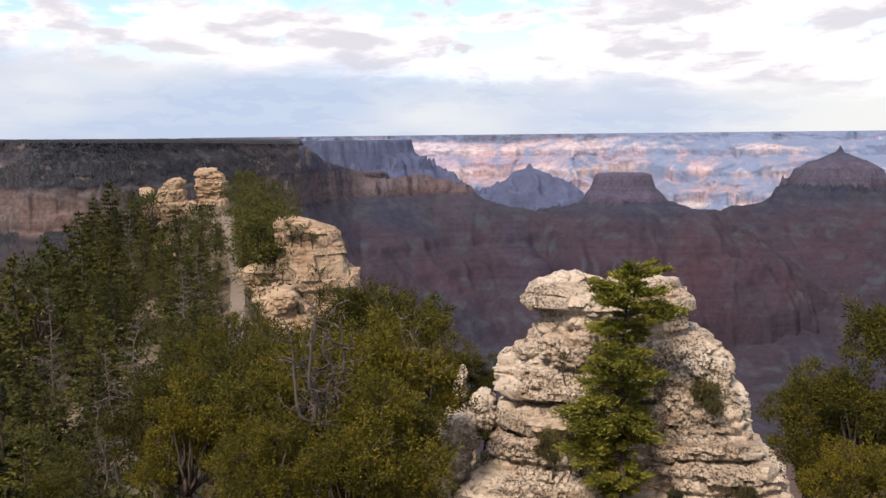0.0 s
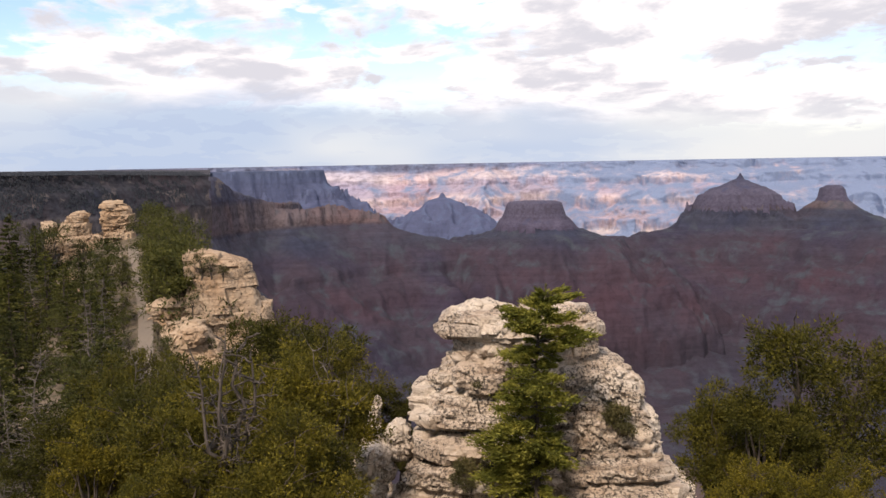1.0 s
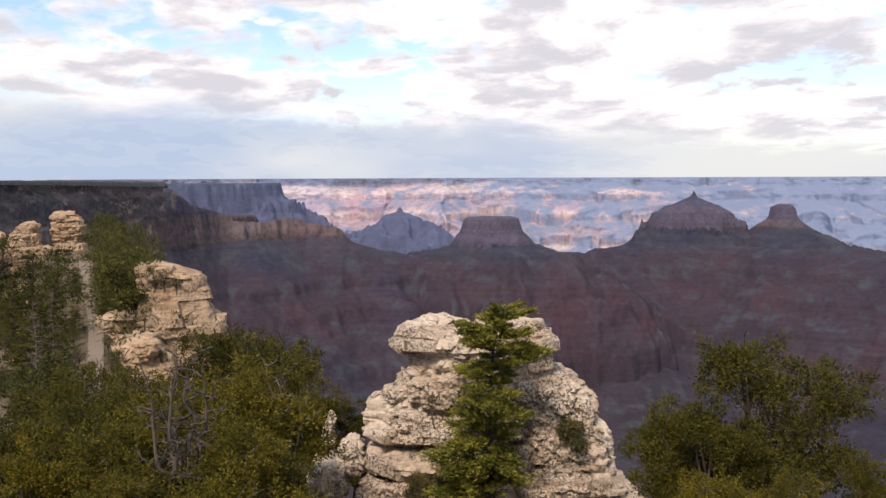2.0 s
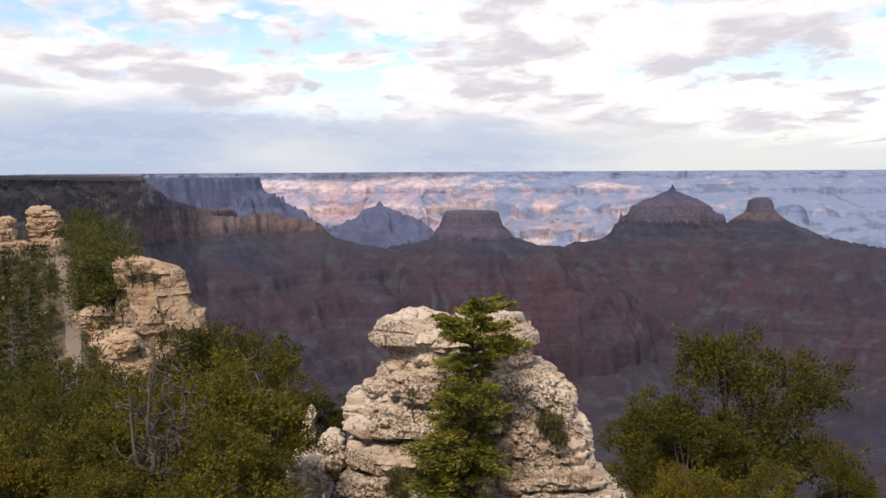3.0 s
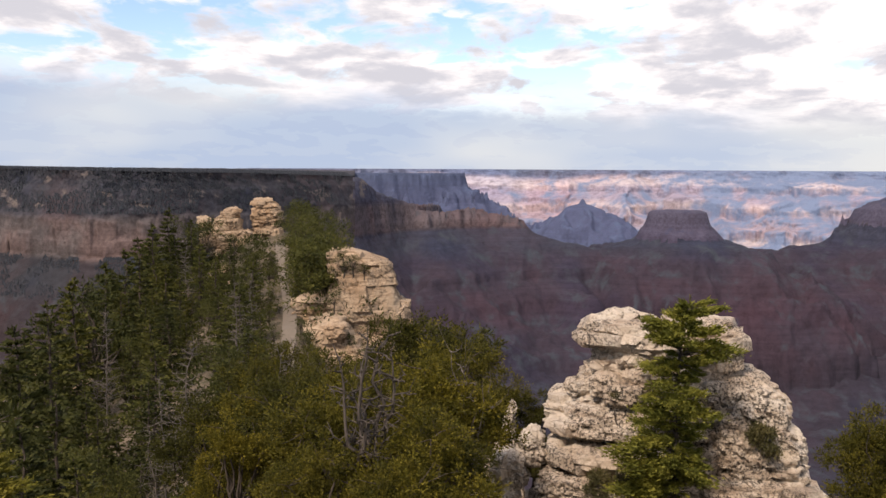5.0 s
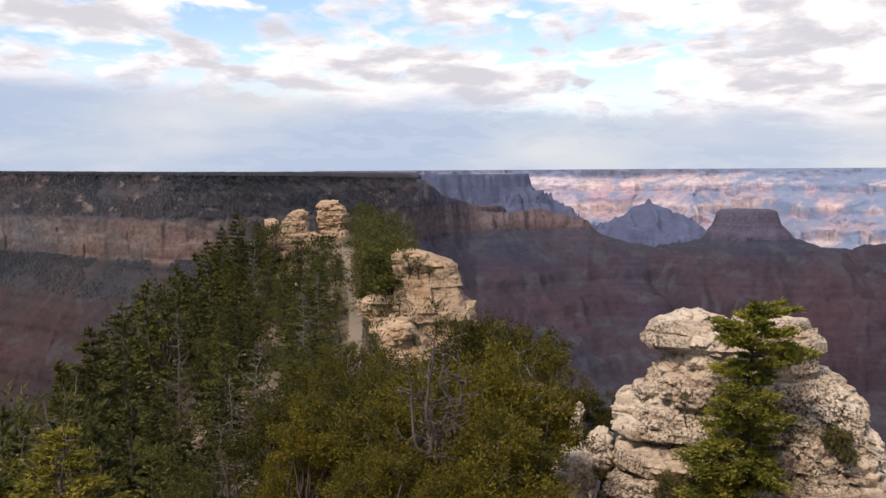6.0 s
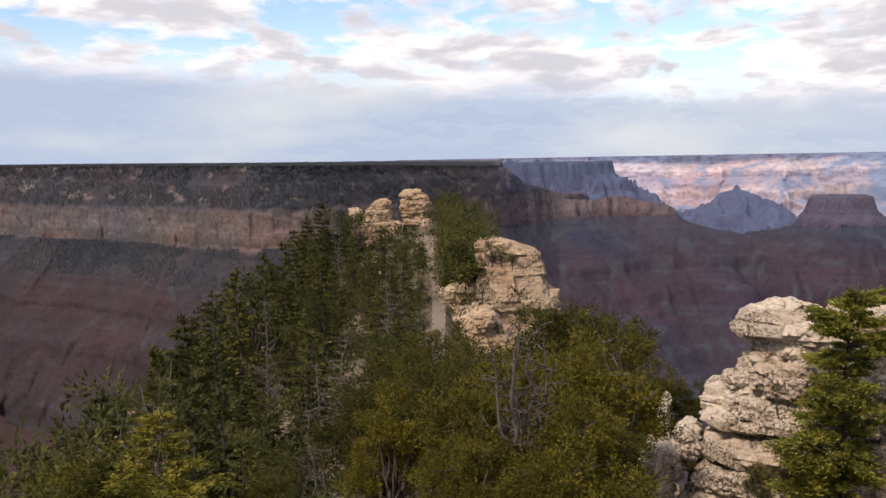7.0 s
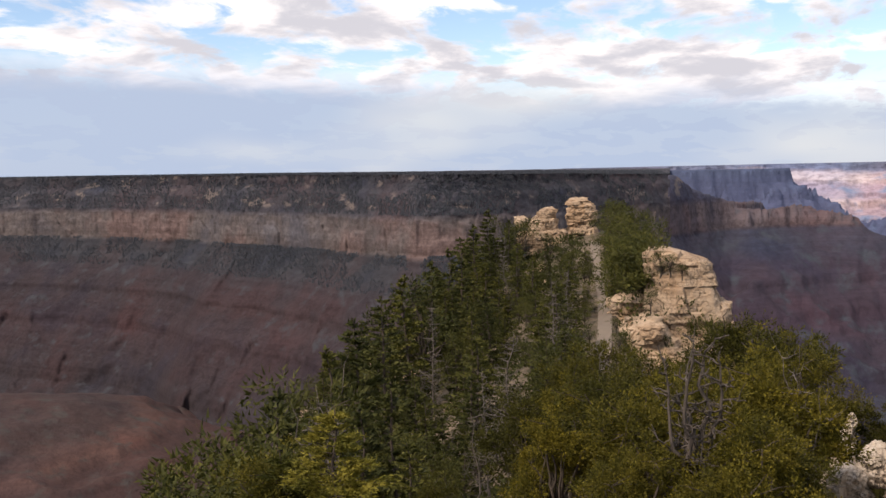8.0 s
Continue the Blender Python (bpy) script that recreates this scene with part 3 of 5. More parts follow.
butte("butte", "butte with a pointed summit, painted blue for haze and shade", M_BLUE, (-5.3, 2750),
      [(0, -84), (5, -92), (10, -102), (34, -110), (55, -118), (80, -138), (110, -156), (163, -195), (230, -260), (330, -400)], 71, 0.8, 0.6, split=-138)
butte("butte", "flat-topped brown butte with fluted cliffs, painted violet for haze", M_TEMPLE, (-10.9, 1850),
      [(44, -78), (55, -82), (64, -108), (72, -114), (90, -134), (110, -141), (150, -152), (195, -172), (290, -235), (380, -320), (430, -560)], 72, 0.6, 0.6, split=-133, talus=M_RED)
butte("butte", "broad butte with a peaked crown, painted dark for haze and shade", M_TEMPLE, (-23.0, 2180),
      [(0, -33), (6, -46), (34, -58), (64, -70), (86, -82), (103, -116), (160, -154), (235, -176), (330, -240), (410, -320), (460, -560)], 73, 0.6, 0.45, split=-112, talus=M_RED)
butte("butte", "small square-topped butte, painted dark for haze and shade", M_TEMPLE, (-28.0, 2200),
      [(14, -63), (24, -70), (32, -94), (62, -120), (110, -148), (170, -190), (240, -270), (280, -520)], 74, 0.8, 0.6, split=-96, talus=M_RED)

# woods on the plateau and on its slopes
# Tree colours carry a painted blue cast for the distance haze.
M_WOODS = leaf_material("far_wood_hazed", (0.050, 0.058, 0.076), (0.060, 0.067, 0.086), (0.072, 0.080, 0.099))


def far_woods():
    rng = np.random.default_rng(31)
    n = 62000
    az, kind = rng.uniform(8.6, 52, n), rng.uniform(0, 1, n)
    z = np.where(kind < 0.72, rng.uniform(-58, 4, n), -112 - 45 * rng.uniform(0, 1, n) ** 1.6)
    z = np.where((kind < 0.72) & (z > np.interp(az, NORTH_TOP_AZ, NORTH_TOP)), -112.0, z)
    r, z = north_point(az, z)
    r = np.where(kind < 0.36, r + rng.uniform(0, 1, n) ** 2.5 * 800, r)
    z = np.where(kind < 0.36, np.interp(az, NORTH_TOP_AZ, NORTH_TOP), z)
    x, y = -r * np.sin(np.radians(az)), r * np.cos(np.radians(az))
    good = (kind < 0.36) | (fbm(x / 45, y / 45, z / 25, 3, 33) > -0.28)
    x, y, z, kind = x[good], y[good], z[good], kind[good]
    m = len(x)
    h = rng.uniform(1.6, 3.8, m)
    h = h * np.clip((np.degrees(np.arctan2(-x, y)) - 8.5) / 0.9, 0.35, 1)
    w = h * rng.uniform(0.26, 0.42, m)
    t = rng.uniform(0, 6.28, m)[:, None] + np.arange(4) * 1.5708
    ring = np.stack([x[:, None] + np.cos(t) * w[:, None], y[:, None] + np.sin(t) * w[:, None], np.repeat((z - 0.5)[:, None], 4, 1)], -1)
    v = np.concatenate([ring, np.stack([x, y, z + h], -1)[:, None]], 1).reshape(-1, 3)
    f = (np.array([[0, 1, 4], [1, 2, 4], [2, 3, 4], [3, 0, 4]])[None] + 5 * np.arange(m)[:, None, None]).reshape(-1, 3)
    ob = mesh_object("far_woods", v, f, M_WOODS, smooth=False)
    tagged(ob, "dark conifer woods on the plateau and its slopes, blued for haze", "forest", kind="stuff")


far_woods()

# ------------------------------------------------------------ rocks


def cube_sphere(n):
    """Points of a cube's faces, welded."""
    t = np.linspace(-1, 1, n + 1)
    index, pts, faces = {}, [], []
    for ax in range(3):
        for sgn in (-1, 1):
            ids = np.empty((n + 1, n + 1), int)
            for i in range(n + 1):
                for j in range(n + 1):
                    p = [0, 0, 0]
                    p[ax], p[(ax + 1) % 3], p[(ax + 2) % 3] = sgn, t[i], t[j]
                    key = tuple(round(q, 5) for q in p)
                    if key not in index:
                        index[key] = len(pts)
                        pts.append(p)
                    ids[i, j] = index[key]
            for i in range(n):
                for j in range(n):
                    q = [ids[i, j], ids[i + 1, j], ids[i + 1, j + 1], ids[i, j + 1]]
                    faces.append(tuple(q if sgn > 0 else q[::-1]))
    return np.array(pts, float), faces


SPHERES = {n: cube_sphere(n) for n in (10,)}


def rock(name, parent, mat, at, half, turn=0.0, seed=0, n=24, square=8, rough=1.0, beds=1.0, taper=0.0, lean=(0, 0), cell=0.9, label=""):
    """A weathered block: a rounded box with bedding grooves, cracks and pits."""
    p, faces = SPHERES[n]
    q = p / (np.abs(p) ** square).sum(1)[:, None] ** (1 / square)
    h = np.array(half, float)
    v = q * h
    nor = q / h
    nor /= np.linalg.norm(nor, axis=1)[:, None]
    size = float(h.min())
    o = np.array(at, float)
    w = v + seed * 13.7
    side = 1 - np.abs(nor[:, 2]) ** 2
    bump = 0.16 * size * rough * fbm(*(w / (size * 1.3)).T, 4, seed, 0.55)
    zb = w[:, 2] + 0.12 * fbm(*(w / 1.5).T, 2, seed + 4)
    bed = fbm(zb * 0, zb * 0, zb * 3.1 / max(0.4, beds), 3, seed + 9, 0.6)
    bump += side * beds * 0.05 * bed
    wc = w + 0.18 * cell * np.stack([fbm(*(w / cell * 1.7).T, 2, seed + 30 + c) for c in range(3)], -1)
    crack, tone = cells(wc / cell * (1, 1, 1.5), seed)
    chip, chip_tone = cells(wc / cell * (2.9, 2.9, 4.2), seed + 3)
    bump += rough * (0.42 * (tone - 0.58) * cell * min(1, size * 1.6) + 0.09 * (chip_tone - 0.55) * cell * min(1, size * 1.6))
    bump -= np.clip(1 - chip / 0.16, 0, 1) * 0.025 * rough * cell * min(1, size)
    bump -= np.clip(1 - crack / 0.13, 0, 1) * 0.11 * rough * cell * min(1, size)
    bump += 0.03 * rough * fbm(*(w * 5.5).T, 4, seed + 2, 0.6)
    v = v + nor * bump[:, None]
    k = 1 - taper * (v[:, 2] / h[2])
    v[:, 0], v[:, 1] = v[:, 0] * k + lean[0] * v[:, 2], v[:, 1] * k + lean[1] * v[:, 2]
    c, s = math.cos(radians(turn)), math.sin(radians(turn))
    v = np.stack([v[:, 0] * c - v[:, 1] * s, v[:, 0] * s + v[:, 1] * c, v[:, 2]], -1) + o
    return mesh_object(name, v, faces, mat, parent, label)


def crag(name, parent, mat, at, turn, rows, seed, step=0.05, square=4.0, cell=0.8, sides=9, rough=1.0, bed=0.35, groove=1.0, pits=0.0, dome=0.06, dip=0.05, chips=1.5, label=""):
    """A mass of bedded rock: rows give height, left, right, front and back from the top down.
    Every bed is a slab with straight broken sides, split into blocks, its foot worn back."""
    rng = np.random.default_rng(seed)
    z, lo, hi, fr, bk = np.array(rows, float).T
    nz = max(6, int((z[0] - z[-1]) / step))
    zz = np.linspace(z[0], z[-1], nz)
    lo, hi, fr, bk = (np.interp(-zz, -z, k) for k in (lo, hi, fr, bk))
    around = 2 * ((hi - lo).max() + (bk - fr).max()) * 0.85
    na = max(24, int(around / step))
    ncap = max(4, int(min(hi[0] - lo[0], bk[0] - fr[0]) / 2 / step))
    inner = np.linspace(0.02, 1, ncap, endpoint=False)
    size = np.concatenate([inner, np.ones(nz), [0.5, 0.02]])
    pick = np.concatenate([np.zeros(ncap, int), np.arange(nz), [nz - 1, nz - 1]])
    up = np.concatenate([dome * (1 - inner ** 2), np.zeros(nz + 2)])
    t = np.tile(np.linspace(0, 2 * np.pi, na, endpoint=False), len(size))
    pick, size = np.repeat(pick, na), np.repeat(size, na)
    hx, hy, mx, my = ((hi - lo) / 2)[pick], ((bk - fr) / 2)[pick], ((hi + lo) / 2)[pick], ((bk + fr) / 2)[pick]
    h = zz[pick] + np.repeat(up, na)
    ct, st = np.cos(t), np.sin(t)
    w0 = np.stack([hx * ct, hy * st, h], -1) + seed * 7.31
    lean = rng.uniform(-dip, dip, 2)
    level = h + lean[0] * hx * ct + lean[1] * hy * st + 0.10 * bed * fbm(*(w0 / (2.0 * cell)).T, 3, seed + 7)
    edges = [z[0] + 0.3 * bed]
    while edges[-1] > z[-1] - 2 * bed:
        edges.append(edges[-1] - bed * rng.uniform(0.55, 1.5))
    edges = np.array(edges)
    at_bed = np.clip(np.searchsorted(-edges, -level) - 1, 0, len(edges) - 2)
    base_t = np.arange(sides) * 2 * np.pi / sides + rng.uniform(-0.28, 0.28, sides)
    base_d = rng.uniform(0.88, 1.0, sides)
    dual = square / (square - 1)
    reach, push = np.ones(len(t)), np.zeros(len(t))
    for i in range(len(edges) - 1):
        m = at_bed == i
        if not m.any():
            continue
        tk = base_t + rng.normal(0, 0.07, sides)
        dk = (base_d + rough * rng.uniform(-0.07, 0.04, sides)) * (np.abs(np.cos(tk)) ** dual + np.abs(np.sin(tk)) ** dual) ** (1 / dual)
        tm = t[m]
        reach[m] = (dk / np.maximum(np.cos(tm[:, None] - tk), 0.06)).min(1)
        thick = edges[i] - edges[i + 1]
        u = (edges[i] - level[m]) / thick
        breaks = np.sort(rng.uniform(0, 2 * np.pi, max(3, int(around / cell / rng.uniform(0.8, 1.6)))))
        k = np.searchsorted(breaks, tm) % len(breaks)
        off, tilt, low = rng.uniform(-0.6, 0.4, len(breaks)), rng.normal(0, 0.5, len(breaks)), rng.normal(0, 0.35, len(breaks))
        worn = np.clip(rng.normal(0.5, 0.5, len(breaks)), 0, 1.3)
        away = np.abs((tm[:, None] - breaks + np.pi) % (2 * np.pi) - np.pi).min(1) * around / 6.28
        mid = (tm - breaks[k - 1]) % (2 * np.pi)
        push[m] = rough * cell * (0.15 * off[k] + 0.16 * tilt[k] * (mid - 0.3) + 0.12 * low[k] * (u - 0.5) - 0.09 * np.clip(1 - away / (0.05 * cell), 0, 1))
        push[m] -= groove * thick * (0.34 * worn[k] * np.clip((u - 0.72) / 0.28, 0, 1) + 0.10 * np.clip(1 - u / 0.14, 0, 1))
    r = size * np.minimum(reach, 1.02 * (np.abs(ct) ** square + np.abs(st) ** square) ** (-1 / square))
    p = np.stack([mx + hx * r * ct, my + hy * r * st, h], -1)
    top = (size < 1) & (h > zz[-1])
    nor = np.where(top[:, None], (0.0, 0.0, 1.0), np.stack([ct, st, 0 * ct], -1))
    w = p + seed * 7.31
    edge, tone, tilt = facets(w / cell * (2.6, 2.6, 3.6), seed + 11)
    edge2, tone2, tilt2 = facets(w / cell * (6.5, 6.5, 8.0), seed + 12)
    out = np.where(top, 0.0, push) + chips * rough * cell * (0.06 * (tone - 0.5) + 0.11 * tilt + 0.035 * tilt2 - 0.03 * np.clip(1 - edge / 0.08, 0, 1))
    out += 0.02 * rough * cell * fbm(*(w / cell * 4.5).T, 4, seed + 2, 0.6)
    if pits:
        hole = facets(w * (6.5, 6.5, 7.5), seed + 21)[1]
        hole2 = fbm(*(w * 8.0).T, 3, seed + 22, 0.65)
        out -= pits * (0.06 * np.clip(hole - 0.55, 0, 1) + 0.06 * np.clip(hole2, 0, 1)) * np.clip(0.4 + 1.5 * fbm(*(w * 0.9).T, 2, seed + 23), 0, 1.2)
    v = p + nor * out[:, None]
    c, s = math.cos(radians(turn)), math.sin(radians(turn))
    v = np.stack([v[:, 0] * c - v[:, 1] * s, v[:, 0] * s + v[:, 1] * c, v[:, 2]], -1) + np.array(at, float)
    ob = mesh_object(name, v, grid_faces(len(size) // na, na, True)[:, ::-1], mat, parent, label)
    ob.data.set_sharp_from_angle(angle=radians(24))
    return ob


def broken_block(rng, parent, mat, at, half, turn):
    """A loose angular block with flat broken faces."""
    bm = bmesh.new()
    for sx in (-1, 1):
        for sy in (-1, 1):
            for sz in (-1, 1):
                for k in range(2):
                    q = np.array([sx, sy, sz]) * np.where(np.arange(3) == rng.integers(3), rng.uniform(0.35, 0.8), rng.uniform(0.85, 1.05, 3))
                    bm.verts.new(q * half)
    hull = bmesh.ops.convex_hull(bm, input=bm.verts)
    bmesh.ops.delete(bm, geom=[g for g in hull["geom_interior"] if isinstance(g, bmesh.types.BMVert)], context="VERTS")
    bm.transform(pose(at[0], at[1], at[2], rng.normal(0, 6), rng.normal(0, 6), turn))
    me = bpy.data.meshes.new("block")
    bm.to_mesh(me)
    bm.free()
    me.materials.append(mat)
    ob = new("block", me)
    ob.parent = parent


def scatter_blocks(ob, mat, at, az, rows, seed, count, cell, bed):
    """Broken blocks that jut out of the beds on the open side of a mass."""
    rng = np.random.default_rng(seed + 900)
    z, lo, hi, fr, bk = np.array(rows, float).T
    for k in range(count):
        h = rng.uniform(z[-1], z[0] - 0.2 * bed)
        l, r, f, b = (float(np.interp(-h, -z, q)) for q in (lo, hi, fr, bk))
        t = rng.uniform(math.pi * 0.98, math.pi * 2.02)
        c, s = math.cos(t), math.sin(t)
        half = np.array([cell * rng.uniform(0.25, 0.62), cell * rng.uniform(0.25, 0.45), bed * rng.uniform(0.25, 0.6)])
        k4 = (c ** 4 + s ** 4) ** -0.25
        x, y = (l + r) / 2 + (r - l) / 2 * k4 * c * 0.95 - half[1] * c * 0.75, (f + b) / 2 + (b - f) / 2 * k4 * s * 0.95 - half[1] * s * 0.75
        a = radians(az)
        face = math.degrees(math.atan2((r - l) * s, (b - f) * c)) + 90
        broken_block(rng, ob, mat, (at.x + x * math.cos(a) - y * math.sin(a), at.y + x * math.sin(a) + y * math.cos(a), at.z + h), half, az + round(face / 45) * 45 + rng.normal(0, 12))


def lump(p, q, z, hp, hq, hz):
    """Rows of a single rounded block about its middle."""
    return [(z + hz, p - 0.6 * hp, p + 0.65 * hp, q - 0.6 * hq, q + 0.7 * hq), (z + 0.75 * hz, p - 0.88 * hp, p + 0.9 * hp, q - 0.9 * hq, q + hq), (z + 0.1 * hz, p - hp, p + hp, q - hq, q + hq),
            (z - 0.6 * hz, p - 0.93 * hp, p + 0.92 * hp, q - 0.93 * hq, q + hq), (z - hz, p - 0.7 * hp, p + 0.7 * hp, q - 0.7 * hq, q + hq)]


def crags(name, label, az, d, el, mat, parts, seed):
    """A rock of several masses: p runs to the right across the view from the bearing az, q away, z up."""
    ob = thing(name, label, "rock", spot(az, el, d))
    e = spot(az, 0, d)
    at = Vector((e.x, e.y, 0)) - Vector(ob.location)
    for i, (part, rows, kw) in enumerate(parts):
        kw = dict(kw)
        count = kw.pop("blocks", 0)
        crag(part, ob, mat, at, az, rows, seed + 7 * i, **kw)
        scatter_blocks(ob, mat, at, az, rows, seed + 7 * i, count, kw["cell"], kw["bed"])
    return ob


SLAB = dict(blocks=16, cell=0.8, bed=0.45, rough=1.0, groove=0.5, sides=10)
NECK = dict(blocks=26, cell=0.55, bed=0.36, rough=1.2, groove=0.8, step=0.045, sides=8)
LAID = dict(blocks=22, cell=0.8, bed=0.3, rough=1.0, groove=0.9, step=0.05)
LUMP = dict(cell=0.45, bed=0.5, rough=0.9, groove=0.4, square=3.0, step=0.035, sides=7, dip=0.3)
ROUND = dict(cell=0.9, bed=0.9, rough=0.8, groove=0.18, square=2.8, step=0.04, pits=1.0, dome=0.06, sides=13, dip=0.3)
crags("rock_pinnacle", "pale lichen-spotted limestone stack with an overhanging cap", -10.0, 22.3, -25, M_LIME, [
    ("caprock", [(-1.84, -1.40, -0.3, -0.5, 0.9), (-1.95, -1.62, 0.3, -0.85, 1.3), (-2.06, -1.78, 0.5, -1.05, 1.4), (-2.26, -1.92, 0.5, -1.15, 1.4), (-2.38, -1.86, 0.5, -1.1, 1.3), (-2.5, -1.55, 0.5, -0.85, 1.2), (-2.72, -1.35, 0.5, -0.6, 1.1)], dict(SLAB, pits=0.9)),
    ("caprock", [(-1.84, 0.2, 1.4, -0.4, 1.0), (-1.92, 0.1, 1.66, -0.7, 1.2), (-2.08, 0.1, 1.74, -0.85, 1.3), (-2.25, 0.1, 1.82, -0.9, 1.3), (-2.45, 0.1, 1.9, -0.9, 1.3), (-2.58, 0.1, 1.82, -0.85, 1.2), (-2.68, 0.2, 1.6, -0.6, 1.1)], dict(SLAB, pits=1.0)),
    ("ledge", [(-2.64, 0.5, 1.8, -0.6, 1.1), (-2.74, 0.5, 1.92, -0.75, 1.2), (-2.86, 0.5, 1.78, -0.7, 1.2), (-3.0, 0.4, 1.6, -0.6, 1.2)], dict(NECK, cell=0.4)),
    ("neck", [(-2.45, -1.4, 1.5, -0.95, 1.2), (-2.75, -1.55, 1.55, -1.05, 1.2), (-3.0, -1.7, 1.6, -1.12, 1.3), (-3.3, -1.82, 1.6, -1.2, 1.4), (-3.6, -1.95, 1.6, -1.25, 1.4), (-3.95, -2.1, 1.6, -1.3, 1.5)], NECK),
    ("boulder", lump(-1.78, -0.45, -3.47, 0.38, 0.45, 0.17), LUMP),
    ("boulder", lump(-1.22, -1.05, -3.28, 0.34, 0.3, 0.26), LUMP),
    ("boulder", lump(-0.8, -1.2, -3.45, 0.42, 0.35, 0.26), LUMP),
    ("boulder", lump(-0.35, -1.1, -3.1, 0.36, 0.3, 0.24), LUMP),
    ("ledge", [(-3.72, -2.35, 1.2, -1.0, 1.5), (-3.84, -2.5, 1.3, -1.3, 1.5), (-4.1, -2.58, 1.4, -1.45, 1.6), (-4.42, -2.6, 1.4, -1.55, 1.6), (-4.56, -2.35, 1.4, -1.2, 1.6), (-4.8, -2.3, 1.4, -1.1, 1.6)], LAID),
    ("ledge", [(-4.66, -2.35, 1.4, -1.3, 1.6), (-4.78, -2.52, 1.5, -1.7, 1.7), (-5.06, -2.62, 1.5, -1.8, 1.7), (-5.2, -2.45, 1.5, -1.55, 1.7), (-5.4, -2.4, 1.5, -1.4, 1.7)], dict(LAID, rough=0.75, bed=0.4)),
    ("ledge", [(-5.3, -2.5, 1.5, -1.6, 1.7), (-5.42, -2.75, 1.6, -1.85, 1.7), (-5.75, -2.8, 1.6, -1.95, 1.8), (-5.9, -2.7, 1.6, -1.75, 1.8), (-6.4, -3.2, 1.8, -2.1, 1.9), (-7.2, -3.8, 2.0, -2.3, 2.0), (-8.5, -4.5, 2.5, -2.7, 2.4)], dict(LAID, cell=0.7)),
    ("boulder", lump(-2.88, -0.7, -4.95, 0.34, 0.5, 0.42), LUMP),
    ("boulder", lump(-3.3, -1.0, -5.42, 0.36, 0.45, 0.44), dict(LUMP, pits=0.6)),
    ("boulder", lump(-3.55, -1.0, -6.1, 0.42, 0.6, 0.4), LUMP),
    ("boulder", lump(-4.0, -1.1, -6.75, 0.45, 0.6, 0.5), LUMP),
    ("boulder", lump(-0.2, -1.75, -4.6, 0.4, 0.35, 0.2), LUMP),
    ("shoulder", [(-3.0, 1.2, 2.0, -0.2, 1.1), (-3.08, 1.0, 2.34, -0.6, 1.4), (-3.3, 0.8, 2.7, -0.95, 1.6), (-3.6, 0.8, 3.0, -1.1, 1.7), (-3.95, 0.8, 3.1, -1.2, 1.7), (-4.2, 0.8, 3.12, -1.25, 1.7),
                  (-4.45, 0.8, 3.3, -1.3, 1.7), (-4.8, 0.8, 3.5, -1.35, 1.7), (-5.12, 0.8, 3.48, -1.35, 1.7), (-5.35, 0.8, 3.2, -1.2, 1.7)], ROUND),
    ("ledge", [(-5.22, 0.6, 3.1, -1.4, 1.7), (-5.34, 0.6, 3.42, -1.65, 1.8), (-5.6, 0.6, 3.62, -1.75, 1.8), (-5.74, 0.5, 3.6, -1.5, 1.8), (-5.9, 0.5, 3.6, -1.4, 1.8)], dict(LAID, bed=0.2, rough=0.7)),
    ("ledge", [(-5.74, 0.5, 3.7, -1.75, 1.8), (-5.86, 0.5, 3.88, -1.95, 1.9), (-6.3, 0.5, 4.05, -2.0, 1.9), (-6.42, 0.5, 3.95, -1.8, 1.9), (-6.55, 0.4, 4.15, -2.1, 2.0), (-7.1, 0.3, 4.3, -2.3, 2.1), (-8.2, 0.0, 4.7, -2.7, 2.4)], dict(LAID, bed=0.33, cell=1.1, rough=0.7)),
    ("foot", [(-8.0, -4.6, 4.7, -2.6, 2.6), (-9.5, -5.0, 5.2, -3.0, 3.4), (-13.0, -5.6, 6.0, -3.6, 4.2)], dict(LAID, step=0.12, cell=1.5))], 100)

